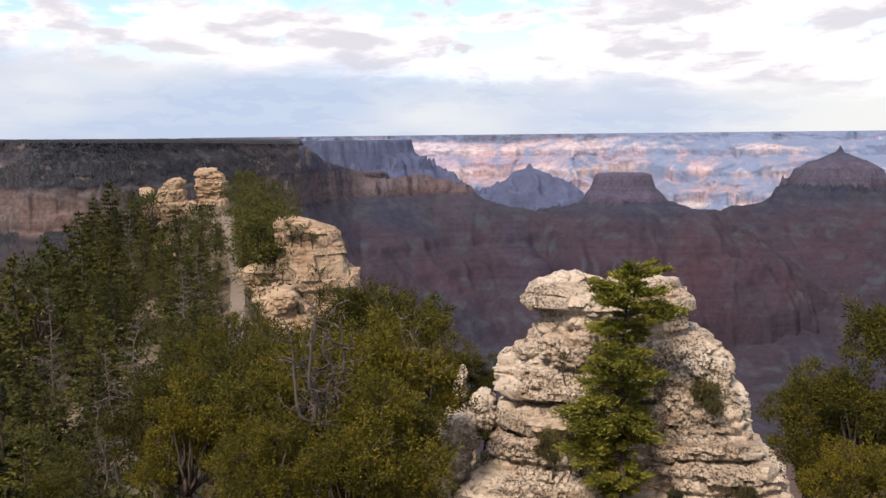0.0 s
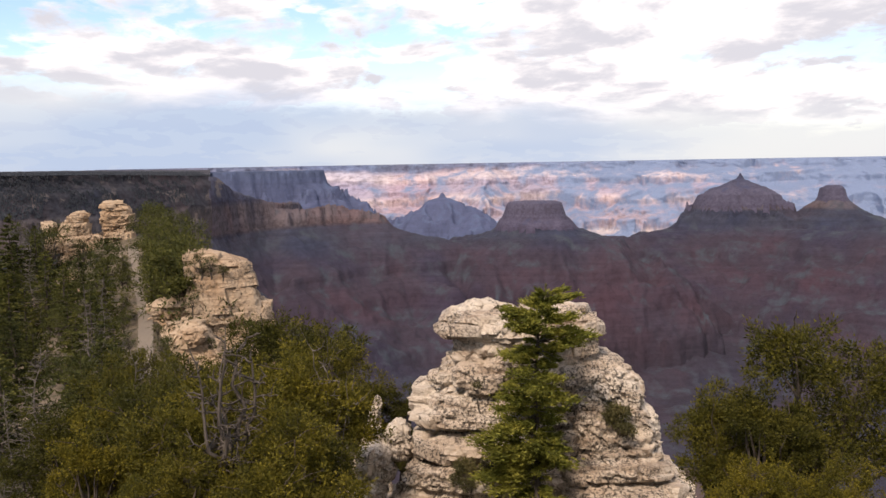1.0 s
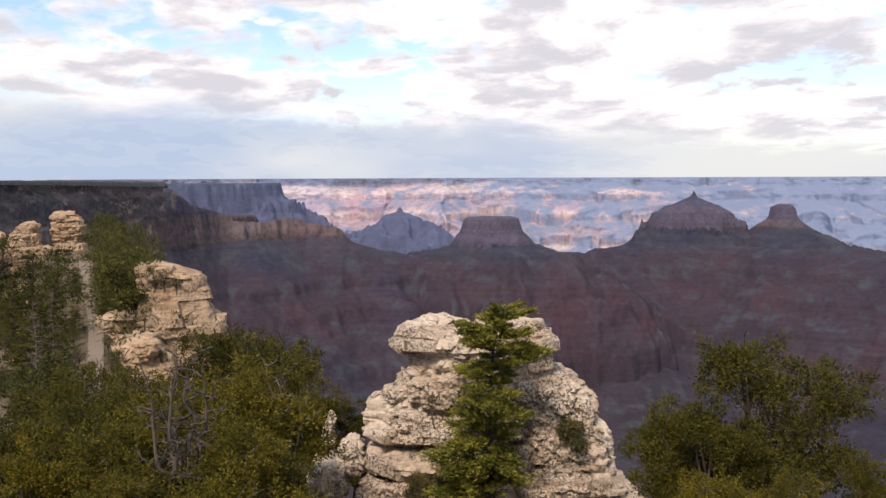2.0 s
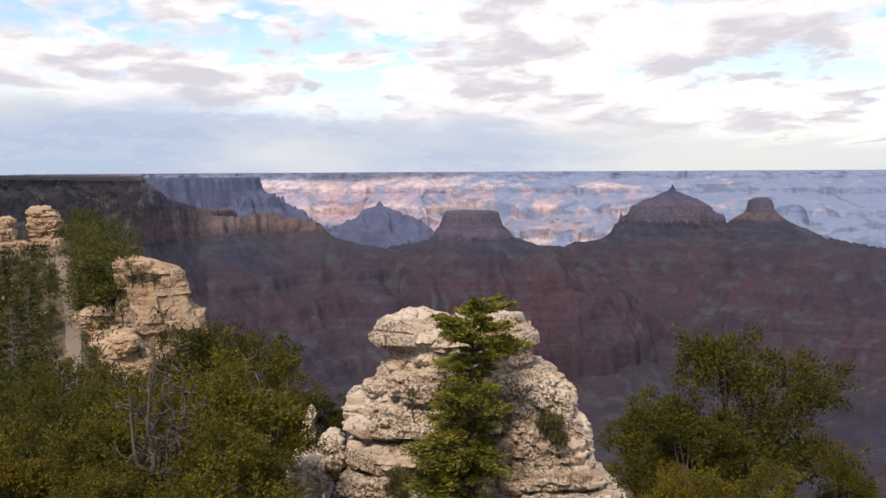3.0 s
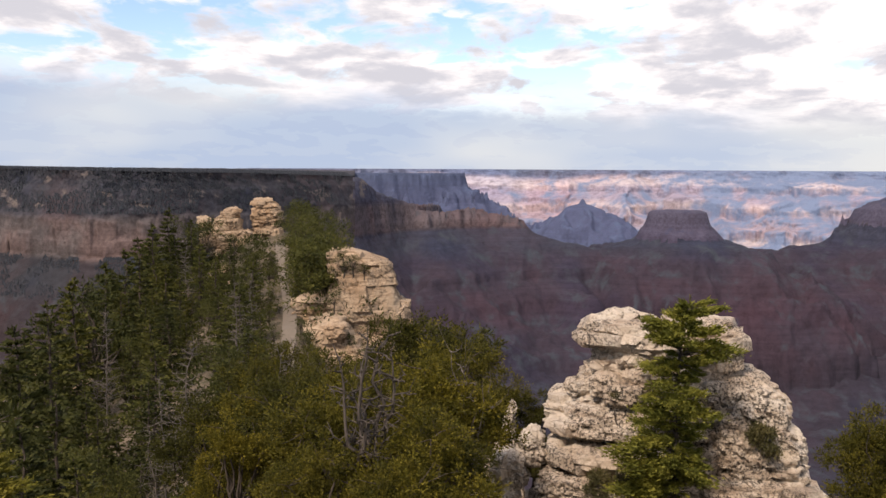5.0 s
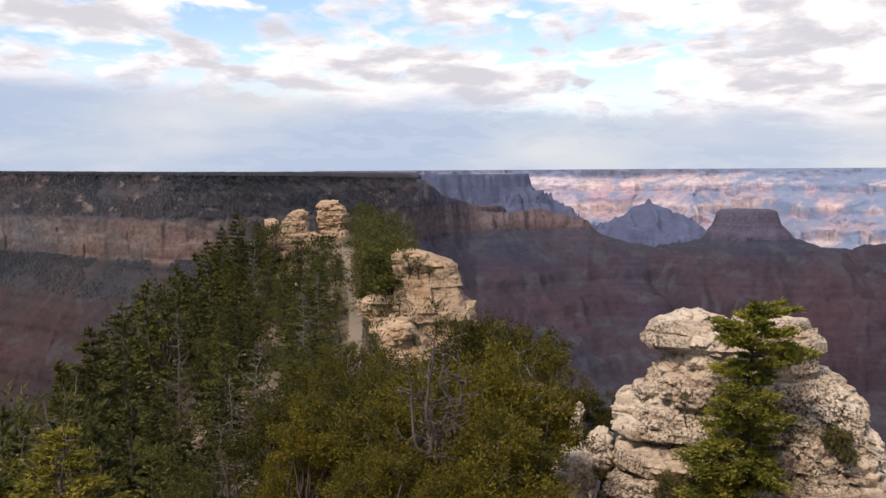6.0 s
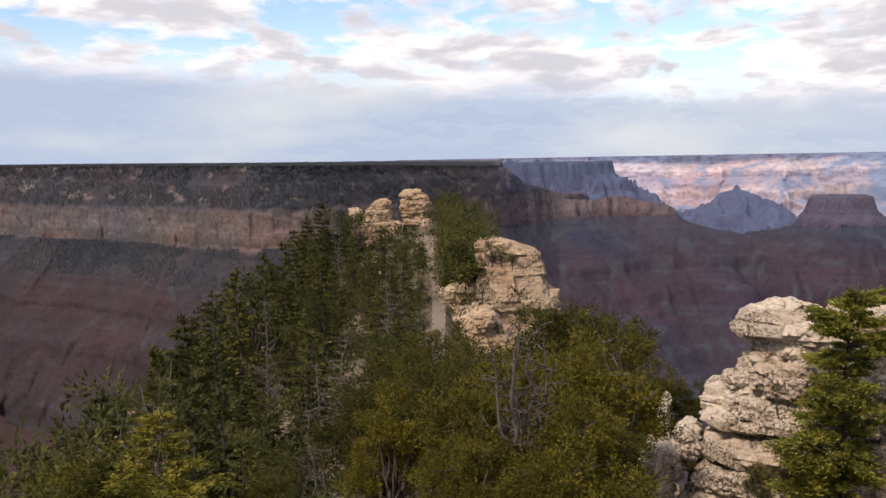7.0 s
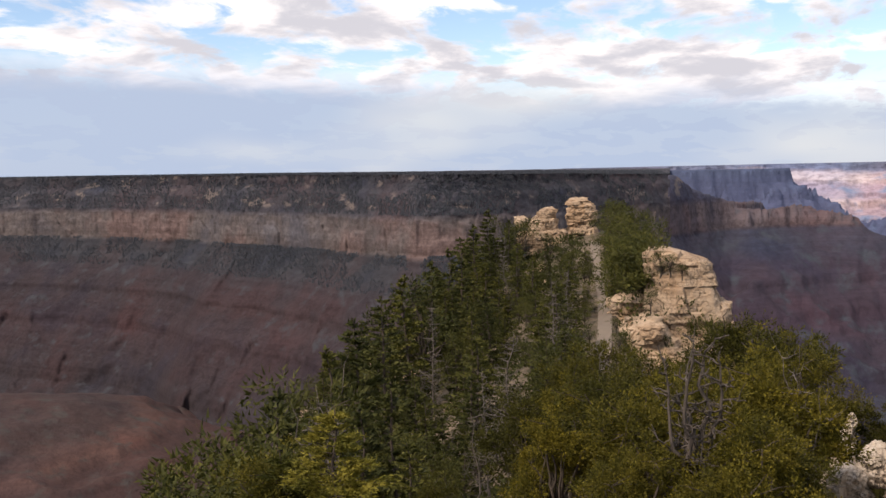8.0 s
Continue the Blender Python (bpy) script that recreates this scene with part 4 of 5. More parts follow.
WALL = dict(blocks=12, chips=0.5, step=0.11, cell=2.4, bed=1.25, rough=0.7, groove=0.4, square=5.0, dome=0.1, sides=10)
SHELF = dict(blocks=14, chips=0.9, step=0.11, cell=1.6, bed=0.7, rough=1.0, groove=0.6, square=3.5, dome=0.1)
PILE = dict(blocks=14, step=0.10, cell=1.4, bed=0.75, rough=1.0, groove=0.7, dome=0.1)
crags("rock_cliff", "buff bedded limestone cliff beside the trail", 8.2, 68, -12, M_CLIFF, [
    ("caprock", [(-4.5, -2.4, -0.5, 0.4, 3.4), (-4.65, -2.5, 0.2, 0.0, 3.8), (-4.95, -2.5, 1.0, -0.3, 4.2), (-5.3, -2.5, 2.1, -0.5, 4.6), (-5.45, -2.5, 2.3, -0.7, 4.8), (-6.4, -2.4, 2.25, -0.7, 5.0)], dict(SHELF, cell=1.2, square=6, dip=0.02)),
    ("cliff_face", [(-5.9, -2.3, 2.15, -0.6, 5.0), (-6.3, -2.4, 2.35, -0.9, 5.0), (-7.0, -2.3, 2.5, -1.1, 5.2), (-7.7, -2.35, 2.8, -1.2, 5.2), (-8.5, -2.4, 3.15, -1.3, 5.3), (-9.4, -2.4, 3.3, -1.35, 5.3), (-9.6, -2.3, 3.1, -1.2, 5.3), (-11.0, -2.3, 3.0, -1.3, 5.3), (-12.6, -2.1, 2.8, -1.5, 5.3), (-15.5, -2.6, 3.4, -2.2, 5.6)], WALL),
    ("ledge", [(-8.2, 2.0, 3.2, 0.2, 3.4), (-8.6, 2.0, 3.65, -0.1, 3.8), (-9.4, 2.0, 3.75, -0.3, 4.0), (-10.6, 2.0, 3.45, -0.4, 4.0), (-11.6, 1.8, 3.5, -0.6, 4.0), (-13.2, 1.4, 3.2, -0.8, 4.0)], dict(SHELF, cell=1.1, rough=0.8)),
    ("ledge", [(-7.9, -4.5, -2.0, 0.8, 3.8), (-8.25, -5.0, -1.9, 0.4, 4.0), (-8.8, -5.1, -1.9, 0.2, 4.0), (-9.0, -4.9, -1.9, 0.4, 4.0), (-10.6, -5.2, -1.9, 0.2, 4.2)], dict(SHELF, cell=1.2)),
    ("ledge", [(-8.95, -2.9, -1.5, -2.2, 0.4), (-9.25, -3.5, -1.1, -2.9, 0.6), (-9.7, -4.2, -0.7, -3.3, 0.8), (-10.2, -4.9, -0.3, -3.6, 0.8), (-10.7, -5.6, 0.0, -3.8, 0.8), (-11.0, -5.4, 0.2, -3.9, 0.8), (-12.2, -4.6, 1.2, -4.2, 0.8), (-14.0, -4.2, 2.2, -4.6, 0.8)], SHELF),
    ("boulder", lump(-2.0, -3.4, -9.8, 0.9, 0.8, 0.55), dict(PILE, cell=0.9, blocks=3)),
    ("boulder", lump(1.9, -2.2, -12.0, 1.0, 0.9, 0.8), dict(PILE, cell=0.9, blocks=3)),
    ("boulder", lump(0.6, -3.8, -12.3, 1.0, 0.9, 0.6), dict(PILE, cell=0.9, blocks=3))], 300)
crags("rock_spire", "pale blocky limestone spire at the top of the trail", 14.0, 108, -5, M_CLIFF, [
    ("caprock", [(-1.95, -0.9, 0.5, -0.6, 1.0), (-2.3, -1.35, 1.0, -1.0, 1.3), (-2.6, -1.65, 1.5, -1.2, 1.5), (-3.0, -1.5, 1.65, -1.2, 1.5), (-3.2, -1.2, 1.4, -1.0, 1.4)], dict(PILE, bed=0.4)),
    ("ledge", [(-3.1, -1.35, 1.55, -1.2, 1.5), (-3.5, -1.5, 1.75, -1.4, 1.6), (-4.6, -1.5, 1.7, -1.4, 1.7), (-4.85, -1.2, 1.45, -1.2, 1.6)], dict(PILE, bed=0.6)),
    ("ledge", [(-4.75, -1.4, 1.5, -1.4, 1.7), (-5.6, -1.6, 1.8, -1.6, 1.8), (-6.6, -1.8, 1.7, -1.7, 1.8), (-7.6, -2.0, 1.8, -1.9, 2.0), (-9.4, -2.6, 2.2, -2.4, 2.4)], PILE),
    ("boulder", lump(-1.9, -1.5, -6.9, 0.9, 0.8, 1.1), dict(PILE, cell=0.9, blocks=3))], 400)
crags("rock_outcrop", "pale broken limestone outcrop on the ridge crest", 16.0, 106, -5, M_CLIFF, [
    ("caprock", [(-2.95, -0.5, 0.8, -0.5, 0.8), (-3.2, -0.9, 1.05, -0.8, 1.0), (-3.7, -1.2, 1.0, -0.9, 1.1), (-3.9, -1.0, 0.8, -0.8, 1.0)], dict(PILE, cell=0.8, bed=0.4)),
    ("ledge", [(-3.85, -1.4, 0.8, -0.9, 1.2), (-4.3, -1.9, 1.0, -1.1, 1.3), (-5.2, -2.2, 0.9, -1.2, 1.4), (-6.2, -1.8, 1.4, -1.4, 1.6), (-8.4, -2.2, 1.8, -1.8, 1.8)], PILE),
    ("boulder", lump(-3.0, -0.2, -4.5, 0.8, 0.8, 0.6), dict(PILE, cell=0.8, blocks=3)),
    ("boulder", lump(1.5, -1.2, -6.3, 0.9, 0.8, 0.9), dict(PILE, cell=0.8, blocks=3)),
    ("boulder", lump(-2.6, -0.6, -6.4, 1.0, 0.9, 0.8), dict(PILE, cell=0.8, blocks=3))], 450)
crags("rock_outcrop", "narrow pale limestone outcrop among the bushes", -1.1, 24.0, -20, M_LIME, [
    ("caprock", [(-4.5, -0.07, 0.09, -0.1, 0.2), (-4.65, -0.13, 0.12, -0.2, 0.3), (-4.9, -0.22, 0.08, -0.3, 0.3), (-5.3, -0.36, 0.06, -0.4, 0.4), (-6.4, -0.8, 0.3, -0.6, 0.6), (-10.0, -1.4, 1.0, -1.0, 1.0)], dict(LUMP, bed=0.3))], 480)


def build_trail():
    """The gravel trail that climbs the ridge."""
    u = np.linspace(56, 104, 60)
    l = 0.35 * np.sin(u / 9.0) + 0.1
    rows = []
    for off in (-0.5, -0.25, 0.0, 0.25, 0.5):
        x, y = u * AX[0] + (l + off) * LX[0], u * AX[1] + (l + off) * LX[1]
        rows.append(np.stack([x, y, land(x, y) + 0.10], -1))
    v = np.concatenate(rows)
    ob = mesh_object("trail", v, grid_faces(5, len(u))[:, ::-1], M_GRAVEL)
    tagged(ob, "worn pale gravel trail climbing the ridge", "trail", kind="structure")


build_trail()

# ------------------------------------------------------------ trees


def tube(pts, radii, sides=6):
    pts, radii = np.asarray(pts, float), np.asarray(radii, float)
    tan = np.gradient(pts, axis=0)
    tan /= np.linalg.norm(tan, axis=1)[:, None] + 1e-9
    ref = np.where(np.abs(tan[:, 2:3]) > 0.9, (1.0, 0, 0), (0, 0, 1.0))
    a = np.cross(tan, ref)
    a /= np.linalg.norm(a, axis=1)[:, None] + 1e-9
    b = np.cross(tan, a)
    t = np.linspace(0, 2 * np.pi, sides, endpoint=False)
    v = pts[:, None] + radii[:, None, None] * (a[:, None] * np.cos(t)[None, :, None] + b[:, None] * np.sin(t)[None, :, None])
    return v.reshape(-1, 3), grid_faces(len(pts), sides, True)


def join(pieces):
    vs, fs, o = [], [], 0
    for v, f in pieces:
        vs.append(v)
        fs.append(np.asarray(f) + o)
        o += len(v)
    return np.concatenate(vs), np.concatenate(fs)


def bent(rng, a, b, n=7, wild=0.12, sag=0.0):
    a, b = np.array(a, float), np.array(b, float)
    t = np.linspace(0, 1, n)[:, None]
    w = np.cumsum(rng.normal(0, 1, (n, 3)), axis=0)
    w -= w[0] + (w[-1] - w[0]) * t
    length = np.linalg.norm(b - a)
    return a + (b - a) * t + w * wild * length / n ** 0.5 + np.array([0, 0, -sag * length]) * (t * (1 - t) * 4)


def sprays(rng, at, way, length, width):
    """One pointed leaf blade for each row."""
    n = len(at)
    way = way / (np.linalg.norm(way, axis=1)[:, None] + 1e-9)
    side = np.cross(way, rng.normal(0, 1, (n, 3)))
    side /= np.linalg.norm(side, axis=1)[:, None] + 1e-9
    L, W = (length * rng.uniform(0.6, 1.3, n))[:, None], (width * rng.uniform(0.7, 1.3, n))[:, None]
    v = np.stack([at + side * W, at + way * L, at - side * W], 1).reshape(-1, 3)
    return v, np.arange(3 * n).reshape(n, 3)


def conifer(name, label, height, radius, seed, leaf, mat, density=1.0, bare=0.12, droop=0.25, group="", lean=0.0, twigs=0, step=0.035, shape=0.8, slim=0.22, spare=False, whorl=(3, 6), ragged=0.0):
    """A pointed tree: a straight trunk with whorls of limbs that carry needle sprays."""
    rng = np.random.default_rng(seed)
    ob = thing(name, label, "tree", group=group)
    top = np.array([lean * height, 0, height])
    trunk = bent(rng, (0, 0, -0.6), top, 9, 0.03)
    r = np.linspace(height * 0.017, height * 0.003, 9)
    mesh_object("trunk", *tube(trunk, r, 7), M_BARK, ob)
    limbs, at, way = [], [], []
    zlev = np.arange(bare * height, height * 0.98, height * step)
    for z in zlev:
        f = (z / height - bare) / (1 - bare)
        reach = radius * (1 - f) ** shape * (0.55 + 0.45 * min(1, f * 5 + 0.3)) + 0.06 * radius
        core = np.array([np.interp(z, trunk[:, 2], trunk[:, 0]), np.interp(z, trunk[:, 2], trunk[:, 1]), z])
        for k in range(rng.integers(*whorl)):
            a = rng.uniform(0, 2 * np.pi)
            R = reach * rng.uniform(0.5, 1.3) * (1 + ragged * math.sin(a + z * 1.7) * math.sin(z * 2.3 + 1))
            tip = core + np.array([math.cos(a) * R, math.sin(a) * R, R * (0.25 * f - droop * (1 - f)) + rng.normal(0, 0.05)])
            path = bent(rng, core, tip, 4, 0.08)
            limbs.append(tube(path[::3] if spare else path, np.linspace(height * 0.0035, 0.004, 2 if spare else 4), 3))
            m = max(4, int(14 * density * (R / radius + 0.25)))
            t = rng.uniform(0.15, 1.0, m) ** 0.7
            pos = core + (tip - core) * t[:, None] + rng.normal(0, 0.085 * R + 0.015, (m, 3)) * (1, 1, 0.45)
            at.append(pos)
            way.append((tip - core) / (R + 1e-6) + rng.normal(0, 0.5, (m, 3)) * (1, 1, 0.7) + (0, 0, 0.1))
    tagged(mesh_object("limb", *join(limbs), M_BARK, ob), kind="stuff")
    tip_at = np.repeat(top[None], 10, 0) - np.array([[0, 0, 1]]) * rng.uniform(0, height * 0.06, (10, 1))
    at.append(tip_at)
    way.append(rng.normal(0, 0.5, (10, 3)) + (0, 0, 1.0))
    v, f = sprays(rng, np.concatenate(at), np.concatenate(way), leaf, leaf * slim)
    mesh_object("crown", v, f, mat, ob, smooth=False)
    if twigs:
        bits = []
        for k in range(twigs):
            a, z = rng.uniform(0, 6.28), rng.uniform(0.25, 0.8) * height
            q = np.array([math.cos(a), math.sin(a), rng.uniform(-0.2, 0.3)]) * radius * rng.uniform(0.5, 0.9)
            o = np.array([np.interp(z, trunk[:, 2], trunk[:, 0]), np.interp(z, trunk[:, 2], trunk[:, 1]), z])
            bits.append(tube(bent(rng, o, o + q, 5, 0.12, -0.1), np.linspace(0.014, 0.004, 5), 4))
        tagged(mesh_object("dead_twig", *join(bits), M_DEAD, ob, "bleached dead twigs"), kind="stuff")
    return ob


def juniper(name, label, height, radius, seed, leaf, mat, clumps=260, per=26, base=0.25, group="", squat=1.0, dead=0, slim=0.2, puffy=0.55):
    """A bushy tree: crooked limbs that end in lobes of small sprays, with gaps between."""
    rng = np.random.default_rng(seed)
    ob = thing(name, label, "tree", group=group)
    fork = np.array([rng.normal(0, 0.15), rng.normal(0, 0.15), height * base])
    mesh_object("trunk", *tube(bent(rng, (0, 0, -0.8), fork, 6, 0.08), np.linspace(height * 0.045, height * 0.03, 6), 8), M_BARK, ob)
    lobes, limbs = [], []
    for k in range(19):
        a = k * 2.4 + rng.normal(0, 0.3)
        f = rng.uniform(0.1, 1.0)
        rr = radius * (0.85 - 0.5 * f ** 2) * rng.uniform(0.45, 1.0)
        c = np.array([math.cos(a) * rr, math.sin(a) * rr, height * (base + 0.05 + (0.86 - base) * f)])
        size = radius * rng.uniform(0.28, 0.46)
        lobes.append((c, size))
        limbs.append(tube(bent(rng, fork, c, 8, 0.10, 0.05)[::1 if dead else 2], np.linspace(height * 0.018, 0.012, 8 if dead else 4), 5 if dead else 3))
    tagged(mesh_object("limb", *join(limbs), M_BARK, ob), kind="stuff")
    at, way, bits = [], [], []
    for k in range(clumps):
        c, size = lobes[rng.integers(len(lobes))]
        dirn = rng.normal(0, 1, 3)
        dirn[2] = dirn[2] * 0.8 + 0.25
        dirn /= np.linalg.norm(dirn)
        o = c + dirn * size * rng.uniform(0.45, 1.12) * (1, 1, 0.75 * squat)
        m = rng.integers(per // 2, per + per // 2)
        puff = rng.normal(0, 1, (m, 3))
        at.append(o + puff * leaf * puffy)
        way.append(puff * 0.8 + dirn * 0.5 + rng.normal(0, 0.35, (m, 3)) + (0, 0, 0.3))
        if k % 6 == 0:
            bits.append(tube(bent(rng, c * 0.9 + o * 0.1, o, 4, 0.1), np.linspace(0.016, 0.005, 4), 3))
    tagged(mesh_object("twig", *join(bits), M_BARK, ob), kind="stuff")
    v, f = sprays(rng, np.concatenate(at), np.concatenate(way), leaf, leaf * slim)
    mesh_object("crown", v, f, mat, ob, smooth=False)
    if dead:
        bits = []
        for k in range(dead):
            c, size = lobes[rng.integers(len(lobes))]
            e = c + rng.normal(0, 0.5, 3) * size + (0, 0, size * rng.uniform(0.8, 1.7))
            bits.append(tube(bent(rng, c, e, 7, 0.16), np.linspace(0.03, 0.006, 7), 4))
        for b in bits:
            mesh_object("dead_branch", *b, M_BARK, ob, "bare dead branch")
    return ob


def snag(name, label, height, seed, spread=0.35, limbs=26, thick=0.03, fork=False, low=0.15, wood=M_DEAD, stout=1.0):
    """A dead tree: bare bleached trunk and crooked branches with twigs."""
    rng = np.random.default_rng(seed)
    ob = thing(name, label, "dead tree")
    bits = []
    stems = [(np.array([0, 0, -0.6]), np.array([rng.normal(0, 0.03) * height, rng.normal(0, 0.03) * height, height]))]
    if fork:
        m = np.array([0, 0, height * 0.3])
        stems = [(np.array([0, 0, -0.6]), m)] + [(m, np.array([math.cos(a) * height * q, math.sin(a) * height * q, height * rng.uniform(0.75, 1.0)]))
                                                 for a, q in ((0.4, 0.09), (1.5, 0.05), (2.6, 0.06), (3.4, 0.13), (4.5, 0.07), (5.6, 0.08))]
    trunk, branch = [], []
    for i, (a, b) in enumerate(stems):
        path = bent(rng, a, b, 12, 0.05 if not fork else 0.09)
        r0 = height * thick * (1.0 if i == 0 else 0.55)
        trunk.append(tube(path, np.linspace(r0, r0 * (0.75 if fork and i == 0 else 0.12), 12), 7))
        if fork and i == 0:
            continue
        for k in range(limbs if not fork else limbs // 3):
            t = rng.uniform(low, 0.97)
            o = np.array([np.interp(t, np.linspace(0, 1, 12), path[:, c]) for c in range(3)])
            ang = rng.uniform(0, 2 * np.pi)
            L = height * spread * (1.1 - t) * rng.uniform(0.4, 1.0) + 0.15
            e = o + np.array([math.cos(ang) * L, math.sin(ang) * L, L * rng.uniform(-0.25, 0.6)])
            p = bent(rng, o, e, 7, 0.12)
            branch.append([tube(p, np.linspace(max(0.012, r0 * 0.22), 0.004, 7) * stout, 4)])
            for w in range(3):
                q = p[rng.integers(2, 6)]
                branch[-1].append(tube(bent(rng, q, q + rng.normal(0, 0.28, 3) * L + (0, 0, 0.12 * L), 4, 0.1), np.linspace(0.008, 0.003, 4) * stout, 3))
    mesh_object("trunk", *join(trunk), wood, ob)
    for b in branch:
        mesh_object("branch", *join(b), wood, ob)
    return ob


def plant(ob, az, d, turn=0.0, scale=1.0, z=None, first=False):
    """Sets a tree on the ground at a bearing and distance; all but the first are copies."""
    s = spot(az, 0, d)
    zz = float(land(s.x, s.y)) if z is None else z
    m = pose(s.x, s.y, zz, 0, 0, turn)
    if first:
        ob.matrix_basis = m @ Matrix.Scale(scale, 4)
        return ob
    c = copy_thing(ob, m)
    c.scale = (scale, scale, scale)
    return c


def top_scale(az, el, d, tree):
    """The factor that lets a tree reach the angle el at this place."""
    s = spot(az, el, d)
    zs = sorted(v.co.z for c in tree.children if c.name.split(".")[0] in ("crown", "branch") for v in c.data.vertices)
    height = zs[int(len(zs) * 0.997)]
    return (s.z - float(land(s.x, s.y))) / height


# small fir before the pinnacle
fir = conifer("fir_tree", "slim bright green fir growing before a limestone stack", 7.0, 0.9, 501, 0.12, M_FIR, 17.0, 0.1, 0.05, lean=0.06, twigs=110, step=0.026, shape=0.16, slim=0.2, whorl=(4, 8), ragged=0.7)
plant(fir, -11.0, 19.6, 30, top_scale(-11, -8.0, 19.6, fir), first=True)

# junipers below the viewpoint: bearing, distance, angle of the top, which, width
jun = [juniper("juniper_tree", "bushy olive-green juniper on the slope below the viewpoint", 4.5, r, 520 + i, 0.072, M_JUNIPER, c, 68, dead=2, slim=0.26, puffy=1.1, group="junipers below the viewpoint")
       for i, (r, c) in enumerate(((1.9, 380), (1.6, 310), (2.2, 460)))]
SPOTS = [(-27.6, 16.5, -9.6, 2), (-21.9, 16.0, -13.4, 1), (-33.2, 15.5, -15.5, 1), (-24.6, 15.2, -12.6, 1), (3.3, 19.4, -10.8, 1), (8.5, 17.5, -13.2, 2), (-0.4, 25.0, -12.3, 1),
         (-2.6, 25.0, -13.6, 1), (12.8, 21.0, -12.0, 0), (4.6, 32.0, -9.1, 2), (11.0, 15.0, -16.5, 0), (4.4, 15.0, -15.2, 0), (16.0, 19.0, -14.5, 1),
         (4.2, 15.0, -18.0, 1), (-24.6, 13.8, -17.0, 0), (6.6, 25.0, -11.6, 0), (34.0, 17.0, -16.2, 0), (24.0, 16.0, -18.5, 1), (2.2, 26.0, -10.4, 0),
         (10.5, 27.0, -11.4, 0), (14.8, 26.0, -12.6, 1), (13.2, 34.0, -10.9, 2), (9.2, 36.0, -11.6, 1), (17.6, 27.0, -13.2, 0), (5.8, 44.0, -10.4, 0), (3.8, 40.0, -9.7, 1), (-29.5, 13.5, -17.0, 0), (6.5, 14.0, -18.0, 1), (3.4, 16.5, -14.6, 1), (10.2, 19.0, -12.6, 1)]
used = set()
for i, (az, d, el, k) in enumerate(SPOTS):
    plant(jun[k], az, d, 47 * i, top_scale(az, el, d, jun[k]), first=k not in used)
    used.add(k)
pin = conifer("pinyon_pine", "bright yellow-green young pine on the slope", 5.0, 1.8, 511, 0.13, M_PINE, 12.0, 0.1, -0.1, step=0.034, slim=0.18, whorl=(4, 8))
plant(pin, 30.0, 15.3, 0, top_scale(30.0, -14.6, 15.3, pin), first=True)
plant(pin, 33.4, 16.3, 120, top_scale(33.4, -17.0, 16.3, pin))

# dead trees
for az, d, el, turn, tree in (
        (18.6, 36, -10.2, 0, snag("dead_tree", "bare grey dead conifer with broken branches", 9.0, 601, 0.28, 70, 0.011, stout=1.5)),
        (7.9, 15.4, -9.9, 20, snag("dead_tree", "twisted grey juniper skeleton among green bushes", 4.5, 602, 0.12, 60, 0.024, True, wood=M_GREY, stout=1.5)),
        (1.6, 19.2, -10.6, 0, snag("dead_tree", "thin forked grey dead stem above the bushes", 4.0, 603, 0.16, 10, 0.008, True)),
        (13.4, 25.0, -10.6, 90, snag("dead_tree", "thin curved dead stem beside the trail", 5.0, 604, 0.16, 12, 0.007)),
        (18.9, 80, -4.3, 0, snag("dead_tree", "slim grey dead conifer standing among green ones", 9.0, 611, 0.20, 80, 0.008, stout=1.7)),
        (15.0, 60, -6.4, 0, snag("dead_tree", "grey dead conifer beside the trail", 8.0, 612, 0.20, 80, 0.008, stout=1.5)),
        (23.4, 60, -8.3, 0, snag("dead_tree", "thin grey dead conifer on the slope", 8.0, 613, 0.20, 80, 0.008, stout=1.5)),
        (16.1, 52, -6.9, 0, snag("dead_tree", "tall grey half-dead conifer on the ridge", 9.0, 605, 0.20, 90, 0.010, stout=1.6)),
        (20.3, 33, -12.6, 40, snag("dead_tree", "bare grey dead sapling on the slope", 6.0, 606, 0.24, 50, 0.009, stout=1.6)),
        (30.2, 22, -13.6, 10, snag("dead_tree", "small forked dead tree on the lower slope", 5.0, 607, 0.14, 24, 0.011, True)),
        (21.0, 30, -15.2, 70, snag("dead_tree", "leaning dead stem on bare soil", 4.0, 608, 0.25, 16, 0.012))):
    plant(tree, az, d, turn, top_scale(az, el, d, tree), first=True)

# trees on the slope of the ridge
con = [conifer("slope_conifer", "dark green conifer on the steep ridge", 8.0, r, 540 + i, 0.25, M_SLOPE_FIR, 3.3, 0.02, 0.15, "conifers of the ridge", step=0.045, spare=True, slim=0.30)
       for i, r in enumerate((2.1, 1.7, 2.4, 1.9))]
con += [juniper("slope_pine", "rounded olive pine on the steep ridge", 5.0, 2.2, 560 + i, 0.18, M_SLOPE_FIR, 70, 27, group="pines of the ridge", puffy=0.8) for i in range(2)]
seen = set()
